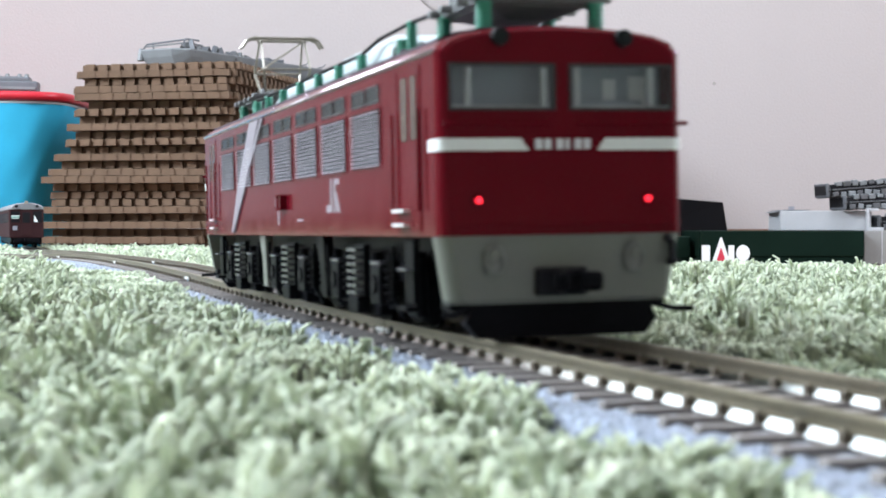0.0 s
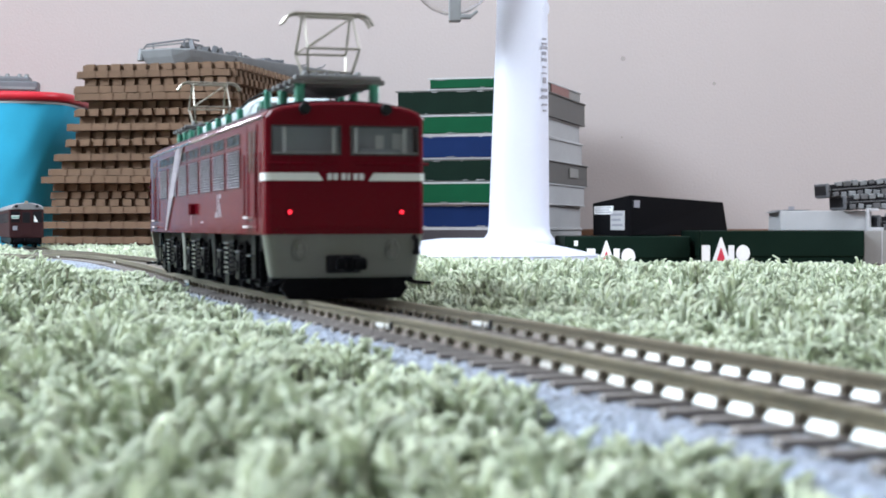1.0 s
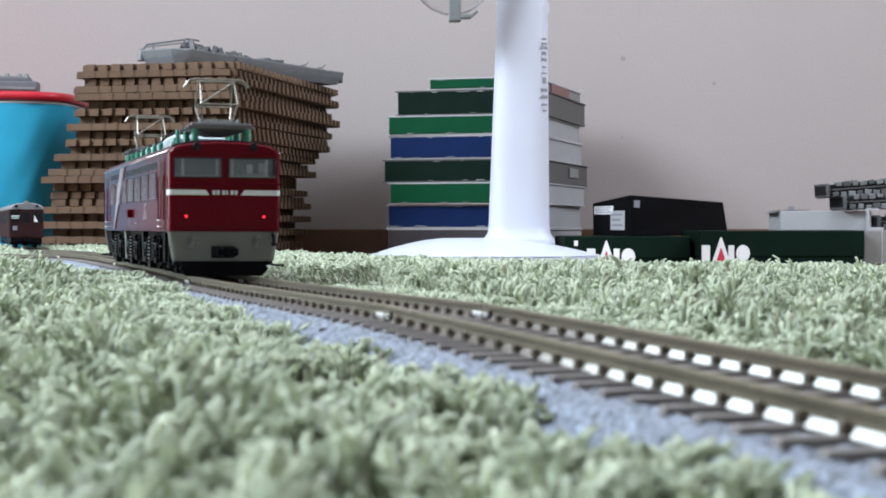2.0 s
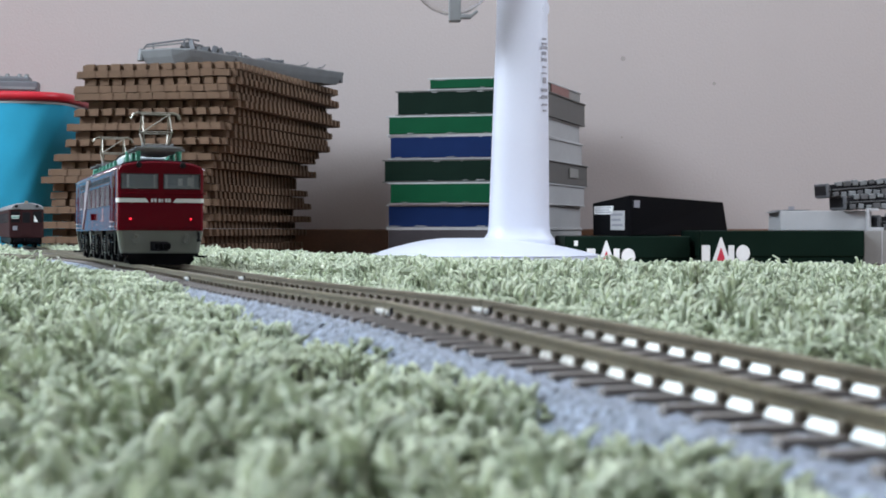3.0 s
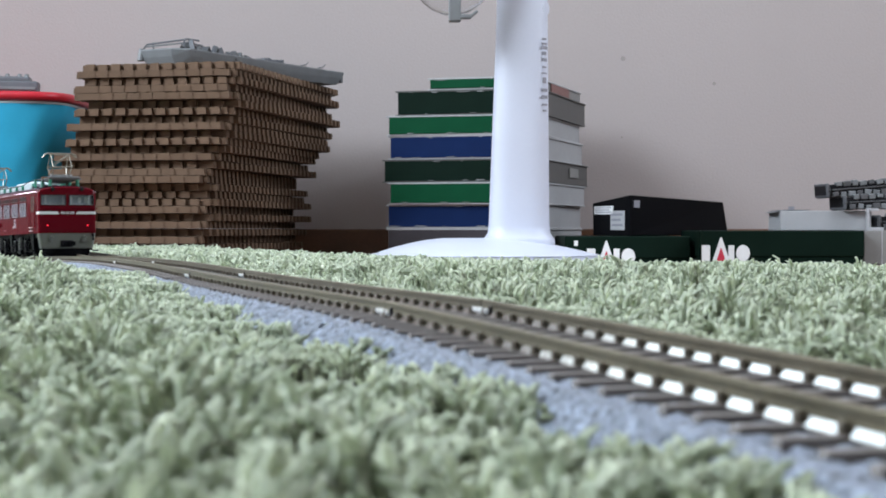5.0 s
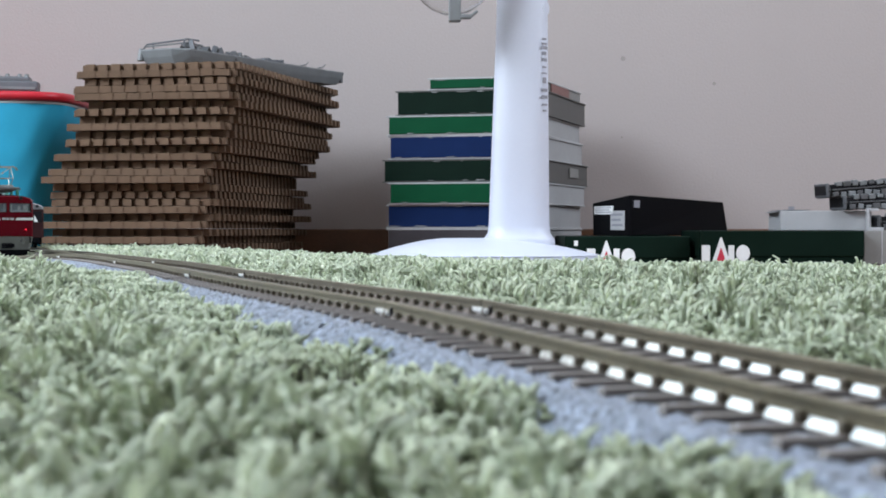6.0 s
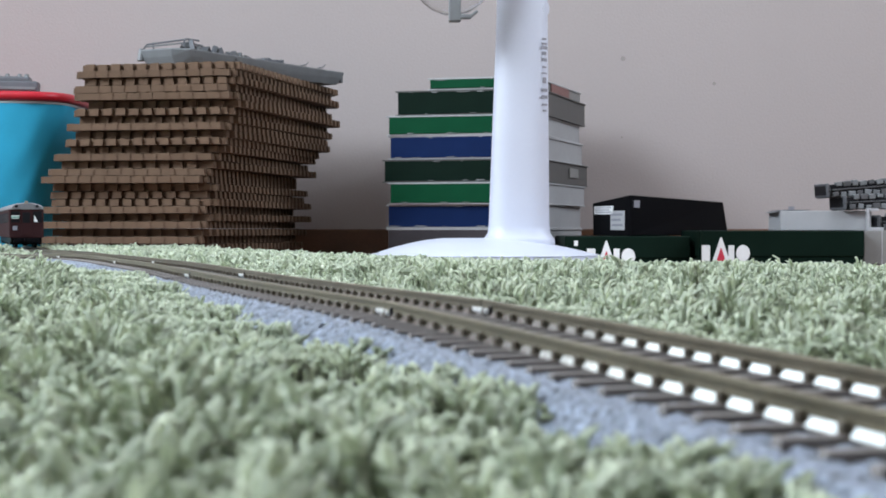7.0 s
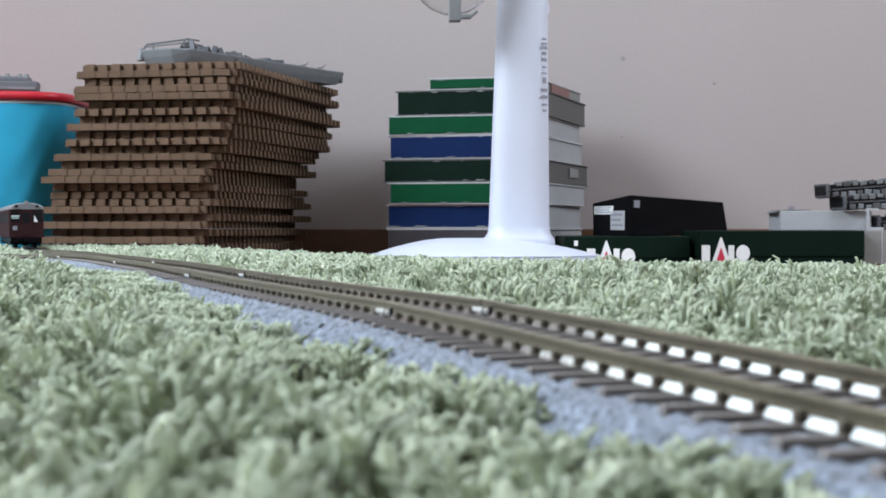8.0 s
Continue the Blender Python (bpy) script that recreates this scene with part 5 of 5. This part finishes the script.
def right_side():
    def spread(top, k, z):
        """Grow a finished thing and set it down farther off."""
        top.location = (top.location.x * k, top.location.y * k, z)
        for o in top.children_recursive:
            o.location = o.location * k
            o.data.transform(Matrix.Scale(k, 4))
    b = thing("maker_box", pose(0.2440, 1.585, 0), "dark green card box with a white maker's mark on the floor", "box", "marked boxes")
    part("lid", box(B(), 0, 0.157, 0, 0.125, 0.008, 0.0330, 0.0012), M["bdark"], b, "dark green lid")
    part("tray", box(B(), 0.0012, 0.1558, 0.0012, 0.1238, 0.0, 0.008, 0.0008), M["bdark"], b)
    brand_mark(b, 0.0020, 0.0042, 0.0465)
    spread(b, 1.425, FLOOR + 0.0002)
    b = thing("maker_box", pose(0.1185, 1.62, 0), "lower dark green card box with a white maker's mark", "box", "marked boxes")
    part("lid", box(B(), 0, 0.122, 0, 0.19, 0.006, 0.0278, 0.0012), M["bdark"], b, "dark green lid")
    part("tray", box(B(), 0.0012, 0.1208, 0.0012, 0.1888, 0.0, 0.006, 0.0008), M["bdark"], b)
    brand_mark(b, 0.0215, 0.0005, 0.0475)
    part("corner_mark", box(B(), 0.009, 0.0125, -0.0006, 0.0003, 0.0185, 0.0235), M["white"], b)
    spread(b, 1.415, FLOOR + 0.0002)
    # black tapered box, turned on the lower box
    b = thing("black_box", pose(0, 0, 0.0297), "glossy black card box with white stickers lying on a green box", "box")
    ring0 = [(0.1597, 1.775), (0.1912, 1.700), (0.3150, 1.840), (0.283, 1.915)]
    tops = (0.0345, 0.0418, 0.0368, 0.030)
    r1 = [(0.1597, 1.777), (0.1912, 1.702), (0.3095, 1.842), (0.278, 1.913)]
    bm = loft(B(), [[(x, y, 0.0003) for x, y in ring0], [(x, y, t) for (x, y), t in zip(r1, tops)]])
    bmesh.ops.bevel(bm, geom=bm.edges[:], offset=0.0008, segments=2, affect="EDGES", profile=0.5)
    part("carton", bm, M["bblack"], b)
    a, c = Vector((0.1597, 1.776)), Vector((0.1912, 1.701))
    u = (c - a).normalized()
    ang = math.degrees(math.atan2(u.y, u.x))
    for s0, s1, z0, z1, mt in ((0.004, 0.045, 0.0225, 0.0310, "white"), (0.040, 0.070, 0.006, 0.0260, "card")):
        st = part("sticker", box(B(), s0, s1, -0.0005, 0.0004, z0, z1), M[mt], b, "white paper sticker")
        st.matrix_basis = Matrix.Translation((a.x, a.y, 0)) @ pose(0, 0, 0, 0, 0, ang)
        for j in range(3):
            zz = z0 + (z1 - z0) * (0.2 + 0.27 * j)
            part("print_bar", box(B(), s0 + 0.003, s1 - 0.004 - 0.004 * (j % 2), -0.0008, -0.0004, zz, zz + (z1 - z0) * 0.12), M["greylabel"], st)
    a, c = Vector((0.1912, 1.701)), Vector((0.3150, 1.841))
    u = (c - a).normalized()
    st = part("sticker", box(B(), 0.006, 0.016, -0.0005, 0.0004, 0.029, 0.0365), M["greylabel"], b)
    st.matrix_basis = Matrix.Translation((a.x, a.y, 0)) @ pose(0, 0, 0, 0, 0, math.degrees(math.atan2(u.y, u.x)))
    spread(b, 1.38, 0.0263)
    # white carton with an open flap
    b = thing("white_carton", pose(0.3330, 1.645, 0.0347), "small white card carton with an open flap on a green box", "box")
    part("carton_body", box(B(), 0, 0.090, 0, 0.06, 0, 0.0195, 0.0008), M["card"], b)
    part("flap", slab(B(), [(-0.006, 0.0175), (0.004, 0.0205), (0.03, 0.0205), (0.03, 0.0198), (0.004, 0.0198)], 0.004, 0.055, "y"), M["darkgrey"], b, "raised dark flap edge")
    part("tab", box(B(), 0.012, 0.018, 0.02, 0.0206, 0.0195, 0.0240), M["greylabel"], b)
    spread(b, 1.425, 0.0340)
    # bundle of grey track pieces
    rng = random.Random(11)
    for i, (x, y, z, tilt, yaw) in enumerate(((0.392, 1.655, 0.0548, -2.5, 8), (0.377, 1.658, 0.0668, -4.5, 5), (0.4260, 1.652, 0.0358, 0, 3))):
        g = thing("track_bundle", pose(x, y, z, 0, tilt, yaw), "upturned grey plastic track piece lying on the " + ("white" if i < 2 else "grey") + " carton", "model track", "spare track pieces")
        L = 0.12
        bm = slab(B(), [(-0.016, -0.001), (0.016, -0.001), (0.020, 0.006), (0.018, 0.012), (-0.018, 0.012), (-0.020, 0.006)], 0, L, "x")
        part("roadbed", bm, M["bundle"], g)
        # solid black block in place of the shaded hollow between the lugs
        part("hollow", box(B(), 0.003, 0.064, -0.0212, -0.010, 0.001, 0.0118), M["black"], g, "black block for the shade in the underside")
        for j in range(14):
            upper = j % 2
            xx = 0.007 + j * 0.0041
            wide, hi = rng.uniform(0.0026, 0.0038), rng.uniform(0.0018, 0.0028)
            zz = (0.0118 if upper else 0.0020) + rng.uniform(-0.0006, 0.0006)
            bm = box(B(), -wide, wide, -0.0030, 0.006, -hi, hi, 0.0006, pose(xx, -0.0195, zz, rng.uniform(-6, 6), rng.uniform(-9, 9), rng.uniform(-6, 6)))
            part("moulded_lug", bm, M["greyplastic"] if j % 3 else M["bundle"], g)
        part("long_rib", box(B(), 0.004, 0.066, -0.0222, -0.018, 0.0062, 0.0074, 0.0003), M["bundle"], g)
        part("side_web", box(B(), 0.066, 0.069, -0.0225, -0.012, -0.001, 0.0155, 0.0005), M["greyplastic"], g, "pale web")
        part("smooth_side", box(B(), 0.069, L, -0.0212, -0.010, 0.0, 0.0150, 0.0010), M["greyplastic"], g, "smooth grey side wall")
        part("end_plate", box(B(), -0.0012, 0.002, -0.0195, 0.0195, 0.0, 0.0135, 0.0006), M["darkgrey"], g)
        # black plate on the end, coloured for the shade inside
        part("end_hollow", box(B(), -0.0017, -0.0008, -0.0170, 0.0170, 0.0022, 0.0112), M["black"], g, "black plate for the shade in the open end")
        spread(g, 1.425, EYE + (z - EYE) * 1.425 + 0.001)
    b = thing("grey_carton", pose(0.4040, 1.60, 0), "plain pale grey card carton beside the green box", "box")
    part("carton_body", box(B(), 0, 0.07, 0, 0.10, 0.0, 0.0332, 0.001), M["bgrey"], b)
    part("fold", box(B(), 0.017, 0.018, -0.0006, 0.0002, 0.001, 0.0325), M["card"], b)
    spread(b, 1.425, FLOOR + 0.0002)
    b = thing("white_bracket", pose(0.4130, 1.622, 0.0352), "small white plastic bracket on the grey carton", "bracket")
    bm = box(B(), 0, 0.0022, 0, 0.006, 0, 0.0215, 0.0004)
    box(bm, 0.0022, 0.011, 0, 0.006, 0.0190, 0.0215, 0.0004)
    box(bm, 0.0022, 0.016, 0, 0.006, 0.0, 0.0030, 0.0004)
    part("bracket_body", bm, M["card"], b)
    spread(b, 1.425, 0.0341)


right_side()



def motions():
    # seconds, way along the track, roll
    way = [(0.0, -0.0240, -0.0177), (0.5, 0.0305, -0.0150), (1.0, 0.1097, -0.0030), (1.5, 0.1945, 0.0020), (2.25, 0.3255, 0.0045), (3.0, 0.4580, 0.0060),
           (3.5, 0.5610, -0.0042), (4.0, 0.6560, -0.0110), (4.5, 0.7450, -0.0080), (4.7, 0.7830, -0.0070), (5.25, 0.8830, 0.0), (5.8, 0.9810, 0.003), (6.0, 1.0180, 0.003),
           (6.4, 1.0910, 0.003), (7.2, 1.2350, 0.003), (8.0, 1.3790, 0.003)]
    ts, ss, rs = zip(*way)
    rows = []
    for i in range(41):
        t = i * 0.2
        rows.append((t, engine_pose(float(np.interp(t, ts, ss)), float(np.interp(t, ts, rs)))))
    walk(loco, rows)
    # how high each joint of the track stands over its loaded height, in millimetres
    lift = {
        JOINTS[0]: [(0, 0.5), (8, 0.5)],
        JOINTS[1]: [(0, 0.1), (0.5, 1.2), (1.0, 0.7), (1.5, 0.1), (2.2, -0.5), (3.0, -0.8), (8, -0.8)],
        JOINTS[2]: [(0, -0.6), (0.5, -0.5), (0.8, -0.2), (1.0, 0.15), (1.5, 1.1), (2.0, 1.9), (2.6, 2.5), (3.0, 2.6), (8, 2.6)],
        JOINTS[3]: [(0, 1.0), (0.5, 0.3), (1.0, -0.1), (2.3, 0.0), (2.8, 0.65), (3.0, 0.95), (3.5, 1.9), (8, 1.9)],
        JOINTS[4]: [(0, 1.6), (1.5, 1.6), (2.3, 0.3), (2.6, 0.0), (3.5, 0.0), (4.0, 0.8), (4.5, 1.6), (8, 1.6)],
        JOINTS[5]: [(0, 1.5), (2.8, 1.5), (3.6, 0.0), (5.0, 0.0), (5.8, 1.5), (8, 1.5)],
        JOINTS[6]: [(0, 1.5), (4.2, 1.5), (5.0, 0.0), (6.2, 0.0), (7.0, 1.5), (8, 1.5)],
        JOINTS[7]: [(0, 0), (8, 0)],
    }
    for piece, s0, s1 in zip(pieces, JOINTS, JOINTS[1:]):
        (ax, ay, _), (bx, by, _) = along(s0), along(s1)
        foot = Vector((ax, ay, dip(s0)))
        chord = Vector((bx - ax, by - ay, 0))
        axis = Vector((chord.y, -chord.x, 0)).normalized()
        sway = []
        for i in range(41):
            t = i * 0.2
            za, zb = (float(np.interp(t, *zip(*lift[k]))) * MM for k in (s0, s1))
            turn = Matrix.Rotation(math.atan2(zb - za, chord.length), 4, axis)
            sway.append((t, Matrix.Translation((0, 0, za)) @ Matrix.Translation(foot) @ turn @ Matrix.Translation(-foot)))
        walk(piece, sway)
    for w, y in wheels:
        spin = []
        for i in range(241):
            t = i / 30
            s = float(np.interp(t, ts, ss))
            spin.append((t, pose(0, y, 0.007, -math.degrees(s / 0.007) % 360.0)))
        walk(w, spin)


motions()
